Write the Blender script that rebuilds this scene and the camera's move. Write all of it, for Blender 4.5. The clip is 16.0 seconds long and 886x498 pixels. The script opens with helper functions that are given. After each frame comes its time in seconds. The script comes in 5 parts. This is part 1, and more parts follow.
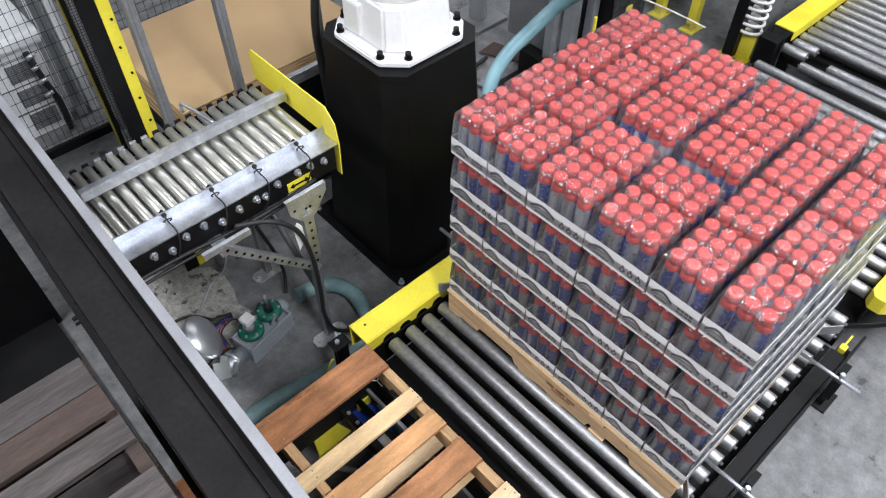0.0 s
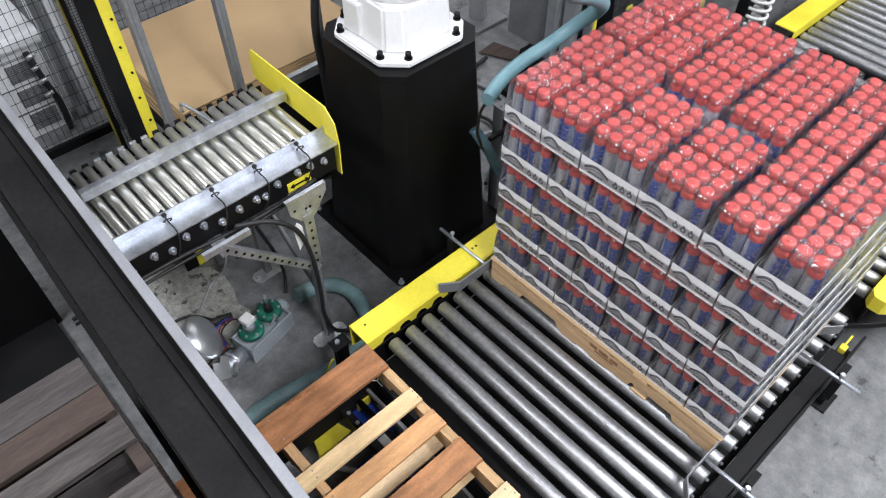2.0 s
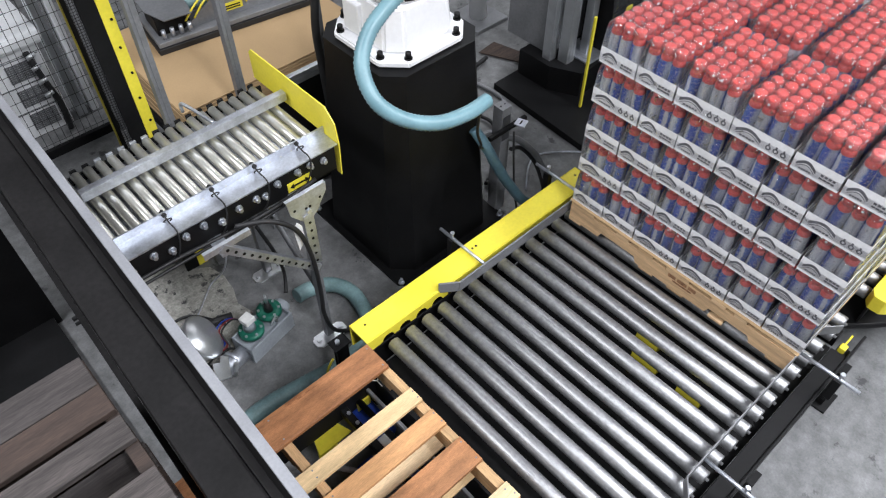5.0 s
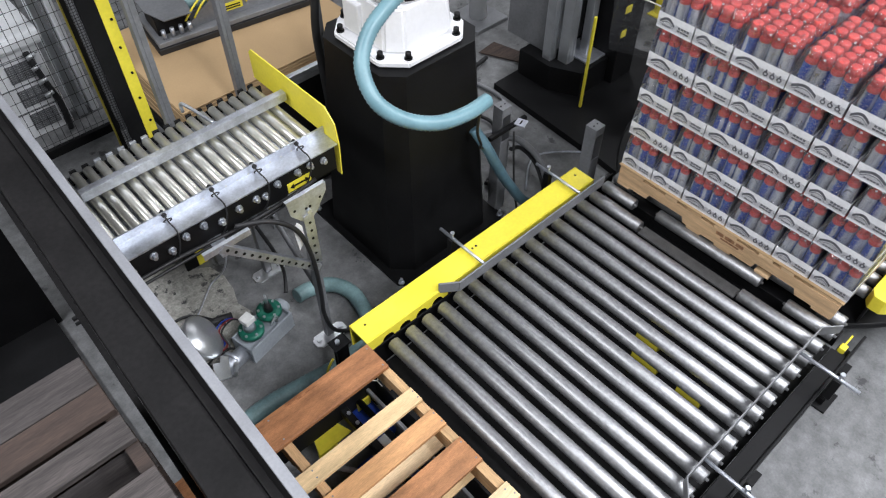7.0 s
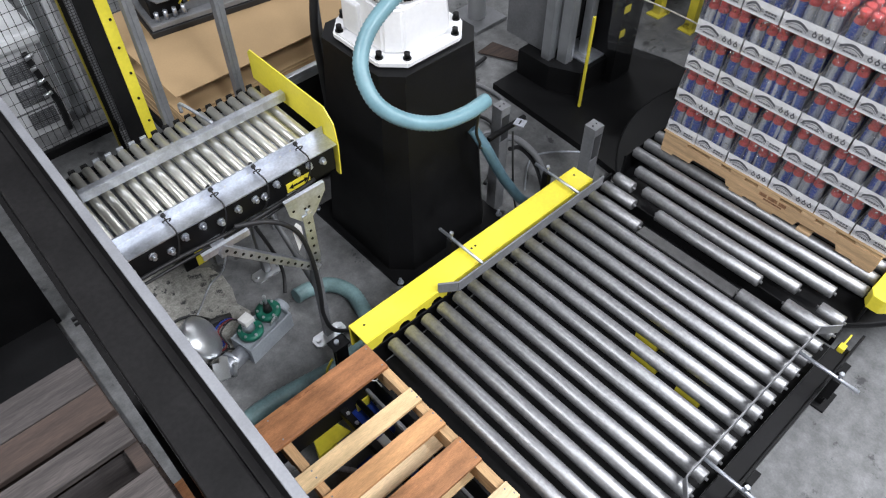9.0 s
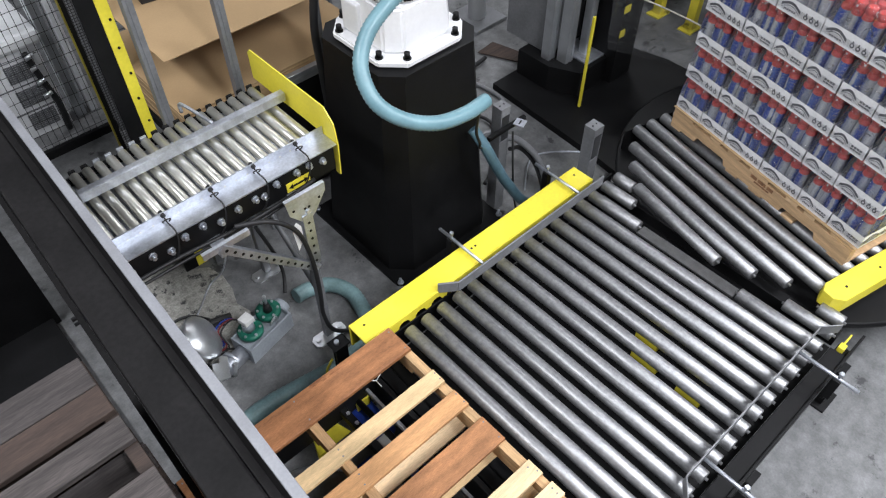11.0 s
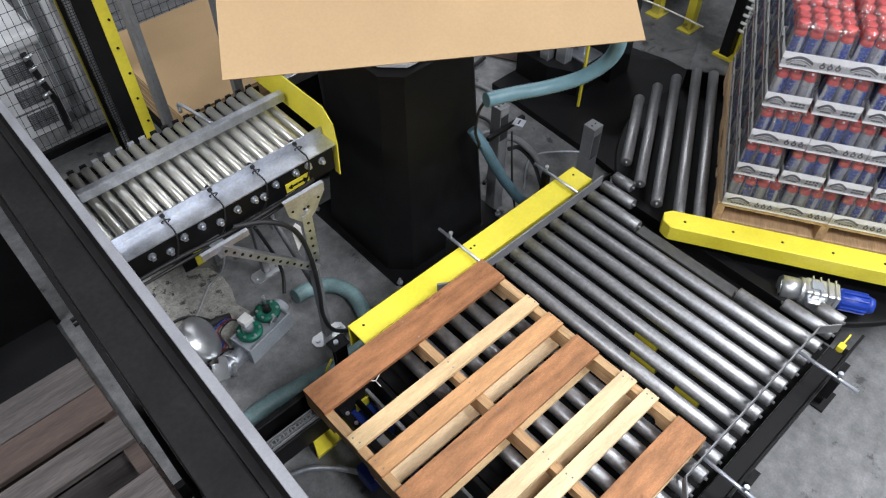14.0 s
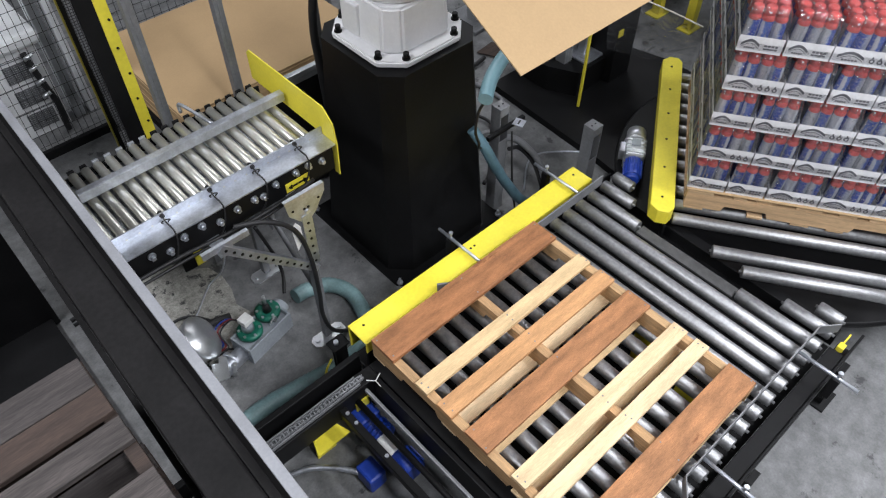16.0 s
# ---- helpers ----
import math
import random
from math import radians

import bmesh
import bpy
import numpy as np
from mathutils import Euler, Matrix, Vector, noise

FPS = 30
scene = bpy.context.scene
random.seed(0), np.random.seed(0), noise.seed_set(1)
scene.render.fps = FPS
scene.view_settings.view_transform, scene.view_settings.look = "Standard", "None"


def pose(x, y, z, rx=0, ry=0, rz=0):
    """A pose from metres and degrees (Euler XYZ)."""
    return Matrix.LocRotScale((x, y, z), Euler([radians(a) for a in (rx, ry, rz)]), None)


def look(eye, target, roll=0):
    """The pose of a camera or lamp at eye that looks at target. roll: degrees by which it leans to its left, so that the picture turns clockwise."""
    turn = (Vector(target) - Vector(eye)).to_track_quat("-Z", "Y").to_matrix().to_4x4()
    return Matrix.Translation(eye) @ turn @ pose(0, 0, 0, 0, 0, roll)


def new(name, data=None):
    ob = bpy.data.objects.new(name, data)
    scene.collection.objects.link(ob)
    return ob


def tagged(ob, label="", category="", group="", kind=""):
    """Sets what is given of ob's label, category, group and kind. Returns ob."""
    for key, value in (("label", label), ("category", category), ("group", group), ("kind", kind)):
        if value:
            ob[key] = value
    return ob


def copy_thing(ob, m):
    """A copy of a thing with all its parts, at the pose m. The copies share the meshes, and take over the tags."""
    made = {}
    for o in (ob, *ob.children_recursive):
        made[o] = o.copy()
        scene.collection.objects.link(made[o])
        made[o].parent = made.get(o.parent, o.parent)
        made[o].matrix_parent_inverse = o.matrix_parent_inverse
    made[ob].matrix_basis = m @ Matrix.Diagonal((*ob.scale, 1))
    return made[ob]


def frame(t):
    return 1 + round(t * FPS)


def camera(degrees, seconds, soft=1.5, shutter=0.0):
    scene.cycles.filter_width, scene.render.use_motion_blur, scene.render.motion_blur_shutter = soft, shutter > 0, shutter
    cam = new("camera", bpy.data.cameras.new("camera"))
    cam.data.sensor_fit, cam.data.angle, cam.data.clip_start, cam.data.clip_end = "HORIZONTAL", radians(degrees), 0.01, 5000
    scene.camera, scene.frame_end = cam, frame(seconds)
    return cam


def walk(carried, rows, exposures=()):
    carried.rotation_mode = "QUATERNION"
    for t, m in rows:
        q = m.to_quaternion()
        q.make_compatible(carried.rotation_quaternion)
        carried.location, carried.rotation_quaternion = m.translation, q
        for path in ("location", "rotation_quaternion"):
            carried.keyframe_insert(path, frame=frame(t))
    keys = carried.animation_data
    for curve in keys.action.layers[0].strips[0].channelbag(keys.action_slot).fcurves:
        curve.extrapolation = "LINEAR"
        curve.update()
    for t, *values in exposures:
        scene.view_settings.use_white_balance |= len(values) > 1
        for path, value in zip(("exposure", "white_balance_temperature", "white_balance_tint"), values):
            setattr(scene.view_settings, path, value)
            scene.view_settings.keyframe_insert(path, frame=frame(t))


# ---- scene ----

EYE = Vector((-0.940, -1.463, 3.174))
AHEAD = Vector((0.44164, 0.48121, -0.75722))
RIGHT = Vector((0.73641, -0.67653, 0.0))
cam = camera(62.87, 16.0, soft=1.2)


def view(pan):
    return look(EYE, EYE + AHEAD + RIGHT * (pan / 1282.6), 0)


walk(cam, [(0, view(0)), (8.0, view(0)), (8.5, view(1.5)), (13.1, view(1.5)), (13.6, view(2.8)), (16.0, view(2.8))],
     exposures=[(0, 0.07), (1.0, 0.02), (4.2, 0.02), (7.0, -0.08), (9.0, -0.07), (12.5, -0.15), (16.0, -0.23)])

# ---- light ----
world = bpy.data.worlds.new("world")
scene.world = world
world.use_nodes = True
world.node_tree.nodes["Background"].inputs[0].default_value = (0.75, 0.83, 1.0, 1)
world.node_tree.nodes["Background"].inputs[1].default_value = 0.08


def ceiling_lamp(x, y, z, sx, sy, watts):
    data = bpy.data.lights.new("ceiling_light", "AREA")
    data.shape, data.size, data.size_y, data.energy = "RECTANGLE", sx, sy, watts
    data.color = (0.92, 0.94, 1.0)
    ob = new("ceiling_light", data)
    ob.location = (x, y, z)
    return ob


# The first two are added fill that brightens the tray fronts and the cabinet.
LAMPS = ((-4.1, -1.8), (-2.6, 0.9), (-0.4, -3.8), (2.6, 3.6), (5.2, 3.6), (2.6, -3.6), (5.2, -3.6))
for (lx, ly), watts in zip(LAMPS, (85, 235, 310, 60, 150, 270, 220)):
    ceiling_lamp(lx, ly, 5.45, 0.6, 2.4, watts)


# ---- materials ----
def mat(name, color, rough=0.5, metal=0.0, vary=0.15, scale=8.0, fine=80.0, bump=0.1, tint=None, spread=0.0, coat=0.0, stretch=(1, 1, 1), worn=None, worn_at=0.62):
    """Two scales of mottling, fine relief, and some change from piece to piece."""
    m = bpy.data.materials.new(name)
    m.use_nodes = True
    nt = m.node_tree
    n, l = nt.nodes, nt.links
    b = n["Principled BSDF"]
    b.inputs["Roughness"].default_value, b.inputs["Metallic"].default_value = rough, metal
    b.inputs["Coat Weight"].default_value = coat
    tc, mp = n.new("ShaderNodeTexCoord"), n.new("ShaderNodeMapping")
    mp.inputs["Scale"].default_value = stretch
    l.new(tc.outputs["Object"], mp.inputs["Vector"])
    info = n.new("ShaderNodeObjectInfo")
    add = n.new("ShaderNodeVectorMath")
    add.operation = "MULTIPLY_ADD"
    add.inputs[1].default_value = (7.3, 3.1, 5.7)
    l.new(info.outputs["Random"], add.inputs[0])
    l.new(mp.outputs[0], add.inputs[2])
    big, small = n.new("ShaderNodeTexNoise"), n.new("ShaderNodeTexNoise")
    big.inputs["Scale"].default_value, small.inputs["Scale"].default_value = scale, fine
    big.inputs["Detail"].default_value, small.inputs["Detail"].default_value = 5, 3
    l.new(add.outputs[0], big.inputs["Vector"])
    l.new(add.outputs[0], small.inputs["Vector"])
    ramp = n.new("ShaderNodeMapRange")
    ramp.inputs[1].default_value, ramp.inputs[2].default_value = 0.3, 0.7
    ramp.inputs[3].default_value, ramp.inputs[4].default_value = 1 - vary, 1 + vary
    l.new(big.outputs[0], ramp.inputs[0])
    ramp2 = n.new("ShaderNodeMapRange")
    ramp2.inputs[1].default_value, ramp2.inputs[2].default_value = 0.3, 0.7
    ramp2.inputs[3].default_value, ramp2.inputs[4].default_value = 1 - vary * 0.6, 1 + vary * 0.6
    l.new(small.outputs[0], ramp2.inputs[0])
    mul = n.new("ShaderNodeMath")
    mul.operation = "MULTIPLY"
    l.new(ramp.outputs[0], mul.inputs[0])
    l.new(ramp2.outputs[0], mul.inputs[1])
    col = n.new("ShaderNodeMix")
    col.data_type = "RGBA"
    col.inputs[6].default_value = (*color, 1)
    col.inputs[7].default_value = (*(tint or color), 1)
    if spread:
        l.new(info.outputs["Random"], col.inputs[0])
    else:
        l.new(big.outputs[0], col.inputs[0])
    scaled = n.new("ShaderNodeVectorMath")
    scaled.operation = "SCALE"
    l.new(col.outputs[2], scaled.inputs[0])
    l.new(mul.outputs[0], scaled.inputs[3])
    out = scaled.outputs[0]
    if worn:
        w, wr, wm = n.new("ShaderNodeTexNoise"), n.new("ShaderNodeMapRange"), n.new("ShaderNodeMix")
        w.inputs["Scale"].default_value, w.inputs["Detail"].default_value, w.inputs["Roughness"].default_value = scale * 0.45, 8, 0.65
        l.new(add.outputs[0], w.inputs["Vector"])
        wr.inputs[1].default_value, wr.inputs[2].default_value = worn_at, worn_at + 0.05
        l.new(w.outputs[0], wr.inputs[0])
        wm.data_type = "RGBA"
        l.new(wr.outputs[0], wm.inputs[0])
        l.new(out, wm.inputs[6])
        wm.inputs[7].default_value = (*worn, 1)
        out = wm.outputs[2]
    l.new(out, b.inputs["Base Color"])
    rr = n.new("ShaderNodeMapRange")
    rr.inputs[3].default_value, rr.inputs[4].default_value = max(0.03, rough - 0.1), min(1, rough + 0.12)
    l.new(big.outputs[0], rr.inputs[0])
    l.new(rr.outputs[0], b.inputs["Roughness"])
    if bump:
        bp = n.new("ShaderNodeBump")
        bp.inputs["Strength"].default_value, bp.inputs["Distance"].default_value = bump, 0.004
        l.new(small.outputs[0], bp.inputs["Height"])
        l.new(bp.outputs[0], b.inputs["Normal"])
    return m


CONCRETE = mat("grey_sealed_concrete", (0.125, 0.127, 0.128), 0.45, vary=0.22, scale=16, fine=110, bump=0.12, tint=(0.18, 0.183, 0.185), worn=(0.05, 0.051, 0.053), worn_at=0.615)
BARE = mat("bare_worn_concrete", (0.36, 0.35, 0.315), 0.75, vary=0.35, scale=30, fine=120, bump=0.3, tint=(0.24, 0.235, 0.215), worn=(0.05, 0.05, 0.05), worn_at=0.575)
STEEL = mat("dull_steel_tube", (0.31, 0.315, 0.325), 0.43, 0.8, vary=0.13, scale=55, fine=330, bump=0.16, tint=(0.40, 0.40, 0.405), worn=(0.66, 0.66, 0.66), worn_at=0.74)
ZINC = mat("bright_zinc_tube", (0.56, 0.555, 0.50), 0.32, 0.75, vary=0.10, scale=10, fine=130, bump=0, tint=(0.64, 0.63, 0.58))
GALV = mat("galvanised_sheet", (0.50, 0.52, 0.56), 0.42, 0.85, vary=0.18, scale=14, fine=90, bump=0.08, tint=(0.60, 0.63, 0.69), worn=(0.34, 0.36, 0.40), worn_at=0.66)
ALU = mat("aluminium", (0.68, 0.70, 0.72), 0.35, 0.85, vary=0.08, scale=12, fine=120, bump=0.04)
GREYSTEEL = mat("grey_painted_steel", (0.22, 0.225, 0.235), 0.45, 0.3, vary=0.15, scale=7, fine=70, bump=0.06)
YELLOW = mat("safety_yellow_paint", (0.80, 0.68, 0.045), 0.38, vary=0.07, scale=5, fine=60, bump=0.05, tint=(0.86, 0.74, 0.07), worn=(0.45, 0.38, 0.08), worn_at=0.72)
BLACK = mat("black_painted_steel", (0.0055, 0.0055, 0.006), 0.50, vary=0.3, scale=6, fine=70, bump=0.04, worn=(0.016, 0.016, 0.016), worn_at=0.74)
BLACK.node_tree.nodes["Principled BSDF"].inputs["Specular IOR Level"].default_value = 0.22
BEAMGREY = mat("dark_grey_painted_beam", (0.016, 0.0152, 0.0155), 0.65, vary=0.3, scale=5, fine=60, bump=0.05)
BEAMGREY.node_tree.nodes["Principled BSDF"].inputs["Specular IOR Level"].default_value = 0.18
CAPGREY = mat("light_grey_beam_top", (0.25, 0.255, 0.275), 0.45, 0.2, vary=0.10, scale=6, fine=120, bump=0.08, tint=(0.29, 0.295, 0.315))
RUBBER = mat("black_rubber", (0.015, 0.015, 0.016), 0.55, vary=0.2, bump=0.05)
WHITE = mat("white_robot_paint", (0.86, 0.86, 0.87), 0.35, vary=0.04, scale=5, fine=60, bump=0.03)
PALEWOOD = mat("pale_pine_board", (0.66, 0.46, 0.24), 0.7, vary=0.20, scale=5, fine=55, bump=0.25, tint=(0.76, 0.58, 0.36), stretch=(0.9, 6, 6), spread=1, worn=(0.42, 0.24, 0.10), worn_at=0.69)
MIDWOOD = mat("orange_pine_board", (0.52, 0.27, 0.115), 0.68, vary=0.24, scale=5, fine=55, bump=0.25, tint=(0.60, 0.34, 0.16), stretch=(0.9, 6, 6), spread=1, worn=(0.32, 0.15, 0.06), worn_at=0.67)
REDWOOD = mat("reddish_brown_board", (0.31, 0.13, 0.052), 0.6, vary=0.32, scale=7, fine=70, bump=0.28, tint=(0.39, 0.185, 0.080), stretch=(1.1, 5, 5), spread=1, worn=(0.20, 0.075, 0.028), worn_at=0.64)
STRINGER = mat("stringer_wood", (0.50, 0.33, 0.17), 0.75, vary=0.25, scale=5, fine=40, bump=0.25, tint=(0.42, 0.25, 0.12), stretch=(9, 0.7, 9), spread=1)
# Both weathered boards are coloured darker to carry the dispenser's shade.
OLDWOOD = mat("weathered_shaded_grey_board", (0.036, 0.031, 0.030), 0.8, vary=0.45, scale=5, fine=40, bump=0.35, tint=(0.060, 0.051, 0.048), stretch=(0.7, 9, 9), spread=1, worn=(0.10, 0.075, 0.06), worn_at=0.66)
OLDRED = mat("weathered_shaded_brown_board", (0.036, 0.024, 0.019), 0.8, vary=0.42, scale=5, fine=40, bump=0.3, tint=(0.055, 0.036, 0.028), stretch=(0.7, 9, 9), spread=1)
KRAFT = mat("kraft_cardboard", (0.40, 0.27, 0.140), 0.85, vary=0.06, scale=2.5, fine=120, bump=0.06, tint=(0.44, 0.30, 0.16))
TANWOOD = mat("tan_new_pallet_wood", (0.52, 0.34, 0.185), 0.72, vary=0.22, scale=5, fine=40, bump=0.2, tint=(0.62, 0.43, 0.25), stretch=(9, 0.7, 9), spread=1)
REDWIRE = mat("dull_red_wire", (0.22, 0.025, 0.03), 0.45, vary=0.1, bump=0)
DULLPLATE = mat("dull_dark_plate", (0.085, 0.085, 0.085), 0.5, 0.3, vary=0.2, scale=30, fine=200, bump=0.1)
STAMP = mat("faded_brown_stamp", (0.24, 0.12, 0.06), 0.8, vary=0.35, scale=60, bump=0)
TRAY = mat("grey_white_printed_tray", (0.80, 0.80, 0.815), 0.5, vary=0.09, scale=9, fine=70, bump=0.08)
INK = mat("dark_grey_ink", (0.11, 0.11, 0.125), 0.5, vary=0.3, scale=20, bump=0)
REDCAP = mat("red_plastic_cap", (0.58, 0.072, 0.068), 0.32, vary=0.05, scale=30, fine=200, bump=0.02, tint=(0.68, 0.10, 0.088), spread=1, coat=0.5)
HOSE = mat("pale_teal_hose", (0.15, 0.285, 0.33), 0.36, vary=0.06, scale=12, fine=80, bump=0.05, tint=(0.20, 0.35, 0.39))
HOSEDARK = mat("dusty_teal_hose", (0.14, 0.23, 0.235), 0.45, vary=0.2, scale=9, fine=80, bump=0.05, tint=(0.19, 0.30, 0.31))
HOSEBLUE = mat("blue_teal_hose", (0.07, 0.14, 0.18), 0.4, vary=0.15, scale=9, fine=80, bump=0.05, tint=(0.10, 0.18, 0.22))
BLUE = mat("blue_motor_paint", (0.015, 0.05, 0.34), 0.4, vary=0.12, scale=12, bump=0.05)
GREEN = mat("green_valve_paint", (0.01, 0.13, 0.085), 0.35, vary=0.2, scale=14, bump=0.1)
CASTGREY = mat("grey_cast_box", (0.30, 0.33, 0.36), 0.45, vary=0.12, scale=10, bump=0.08)
LABEL = mat("white_paper", (0.80, 0.80, 0.78), 0.6, vary=0.05, bump=0)
WALLPAINT = mat("grey_painted_wall", (0.16, 0.165, 0.17), 0.8, vary=0.15, scale=2, fine=40, bump=0.1)
CEILPAINT = mat("pale_ceiling", (0.45, 0.45, 0.45), 0.9, vary=0.08, scale=2, bump=0.05)
WIRE = mat("black_wire", (0.03, 0.03, 0.032), 0.5, 0.3, vary=0.1, bump=0)
CABINET = mat("pale_machine_paint", (0.78, 0.79, 0.80), 0.45, vary=0.06, scale=3, bump=0.03)
FILMROPE = mat("gathered_pale_film", (0.50, 0.49, 0.36), 0.3, vary=0.3, scale=40, fine=160, bump=0.3, tint=(0.66, 0.66, 0.60))
OLDYELLOW = mat("dull_yellow_paint", (0.24, 0.20, 0.02), 0.5, vary=0.2, scale=8, bump=0.05)


def bottle_material():
    """Silver foil round the bottle with a blue label field, a pale stripe and rows of small print."""
    m = bpy.data.materials.new("blue_and_silver_bottle")
    m.use_nodes = True
    n, l = m.node_tree.nodes, m.node_tree.links
    b = n["Principled BSDF"]
    tc, info = n.new("ShaderNodeTexCoord"), n.new("ShaderNodeObjectInfo")
    wob, bend = n.new("ShaderNodeTexNoise"), n.new("ShaderNodeVectorMath")
    wob.inputs["Scale"].default_value = 22
    l.new(tc.outputs["Object"], wob.inputs["Vector"])
    bend.operation = "MULTIPLY_ADD"
    bend.inputs[1].default_value = (0.018, 0.018, 0.0)
    l.new(wob.outputs["Color"], bend.inputs[0])
    l.new(tc.outputs["Object"], bend.inputs[2])
    turn = n.new("ShaderNodeTexGradient")
    turn.gradient_type = "RADIAL"
    l.new(bend.outputs[0], turn.inputs["Vector"])
    ramp = n.new("ShaderNodeValToRGB")
    r = ramp.color_ramp
    r.elements[0].position, r.elements[0].color = 0.0, (0.42, 0.44, 0.48, 1)
    r.elements[1].position, r.elements[1].color = 1.0, (0.42, 0.44, 0.48, 1)
    for at, c in ((0.10, (0.66, 0.68, 0.72)), (0.22, (0.52, 0.55, 0.60)), (0.30, (0.16, 0.24, 0.52)), (0.34, (0.045, 0.085, 0.40)), (0.46, (0.06, 0.11, 0.46)),
                  (0.485, (0.62, 0.66, 0.74)), (0.53, (0.68, 0.71, 0.76)), (0.56, (0.10, 0.18, 0.52)), (0.70, (0.05, 0.09, 0.42)), (0.76, (0.38, 0.42, 0.52)), (0.86, (0.64, 0.66, 0.70))):
        r.elements.new(at).color = (*c, 1)
    l.new(turn.outputs["Fac"], ramp.inputs[0])
    mp, text, tr = n.new("ShaderNodeMapping"), n.new("ShaderNodeTexNoise"), n.new("ShaderNodeMapRange")
    mp.inputs["Scale"].default_value = (1, 1, 2.2)
    l.new(tc.outputs["Object"], mp.inputs["Vector"])
    text.inputs["Scale"].default_value, text.inputs["Detail"].default_value = 85, 2
    l.new(mp.outputs[0], text.inputs["Vector"])
    tr.inputs[1].default_value, tr.inputs[2].default_value = 0.57, 0.68
    tr.inputs[4].default_value = 0.65
    l.new(text.outputs[0], tr.inputs[0])
    mx = n.new("ShaderNodeMix")
    mx.data_type = "RGBA"
    l.new(tr.outputs[0], mx.inputs[0])
    l.new(ramp.outputs[0], mx.inputs[6])
    mx.inputs[7].default_value = (0.70, 0.73, 0.78, 1)
    tone, vary = n.new("ShaderNodeMapRange"), n.new("ShaderNodeVectorMath")
    tone.inputs[3].default_value, tone.inputs[4].default_value = 0.98, 1.32
    vary.operation = "SCALE"
    l.new(info.outputs["Random"], tone.inputs[0])
    l.new(mx.outputs[2], vary.inputs[0])
    l.new(tone.outputs[0], vary.inputs[3])
    l.new(vary.outputs[0], b.inputs["Base Color"])
    b.inputs["Metallic"].default_value, b.inputs["Roughness"].default_value = 0.30, 0.26
    return m


def film_material(name, gloss, scale):
    m = bpy.data.materials.new(name)
    m.use_nodes = True
    n, l = m.node_tree.nodes, m.node_tree.links
    n.remove(n["Principled BSDF"])
    out = n["Material Output"]
    tr, gl, mix = n.new("ShaderNodeBsdfTransparent"), n.new("ShaderNodeBsdfGlossy"), n.new("ShaderNodeMixShader")
    tr.inputs[0].default_value = (0.97, 0.97, 0.98, 1)
    gl.inputs["Roughness"].default_value = 0.12
    tc, ns, bp = n.new("ShaderNodeTexCoord"), n.new("ShaderNodeTexNoise"), n.new("ShaderNodeBump")
    ns.inputs["Scale"].default_value, ns.inputs["Detail"].default_value, ns.inputs["Distortion"].default_value = scale, 3, 1.2
    info, add = n.new("ShaderNodeObjectInfo"), n.new("ShaderNodeVectorMath")
    l.new(tc.outputs["Object"], add.inputs[0])
    l.new(info.outputs["Random"], add.inputs[1])
    l.new(add.outputs[0], ns.inputs["Vector"])
    bp.inputs["Strength"].default_value, bp.inputs["Distance"].default_value = 0.9, 0.012
    l.new(ns.outputs[0], bp.inputs["Height"])
    l.new(bp.outputs[0], gl.inputs["Normal"])
    crease, edge = n.new("ShaderNodeTexNoise"), n.new("ShaderNodeMapRange")
    crease.inputs["Scale"].default_value, crease.inputs["Detail"].default_value, crease.inputs["Distortion"].default_value = scale * 0.55, 4, 2.5
    l.new(add.outputs[0], crease.inputs["Vector"])
    edge.inputs[1].default_value, edge.inputs[2].default_value = 0.60, 0.68
    edge.inputs[3].default_value, edge.inputs[4].default_value = gloss, min(0.6, gloss * 8)
    l.new(crease.outputs[0], edge.inputs[0])
    graze, more = n.new("ShaderNodeLayerWeight"), n.new("ShaderNodeMath")
    graze.inputs["Blend"].default_value = 0.22
    more.operation = "MAXIMUM"
    l.new(edge.outputs[0], more.inputs[0])
    l.new(graze.outputs["Fresnel"], more.inputs[1])
    l.new(more.outputs[0], mix.inputs[0])
    haze, veil = n.new("ShaderNodeBsdfDiffuse"), n.new("ShaderNodeMixShader")
    haze.inputs[0].default_value = (0.85, 0.87, 0.9, 1)
    veil.inputs[0].default_value = 0.035
    l.new(tr.outputs[0], veil.inputs[1])
    l.new(haze.outputs[0], veil.inputs[2])
    l.new(veil.outputs[0], mix.inputs[1])
    l.new(gl.outputs[0], mix.inputs[2])
    l.new(mix.outputs[0], out.inputs["Surface"])
    return m


BOTTLE = bottle_material()
FILM = film_material("clear_shrink_film", 0.095, 45)
WEB = film_material("clear_stretch_film", 0.16, 9)


# ---- builders ----
def box(bm, x0, x1, y0, y1, z0, z1, bevel=0.0, mi=0, turn=None):
    made = bmesh.ops.create_cube(bm, size=1.0)["verts"]
    m = Matrix.Translation(((x0 + x1) / 2, (y0 + y1) / 2, (z0 + z1) / 2)) @ Matrix.Diagonal((x1 - x0, y1 - y0, z1 - z0, 1))
    bmesh.ops.transform(bm, matrix=(turn @ m) if turn else m, verts=made)
    faces = {f for v in made for f in v.link_faces}
    for f in faces:
        f.material_index = mi
    if bevel:
        res = bmesh.ops.bevel(bm, geom=list({e for v in made for e in v.link_edges}), offset=bevel, segments=2, affect="EDGES", profile=0.5)
        for f in res["faces"]:
            f.material_index = mi


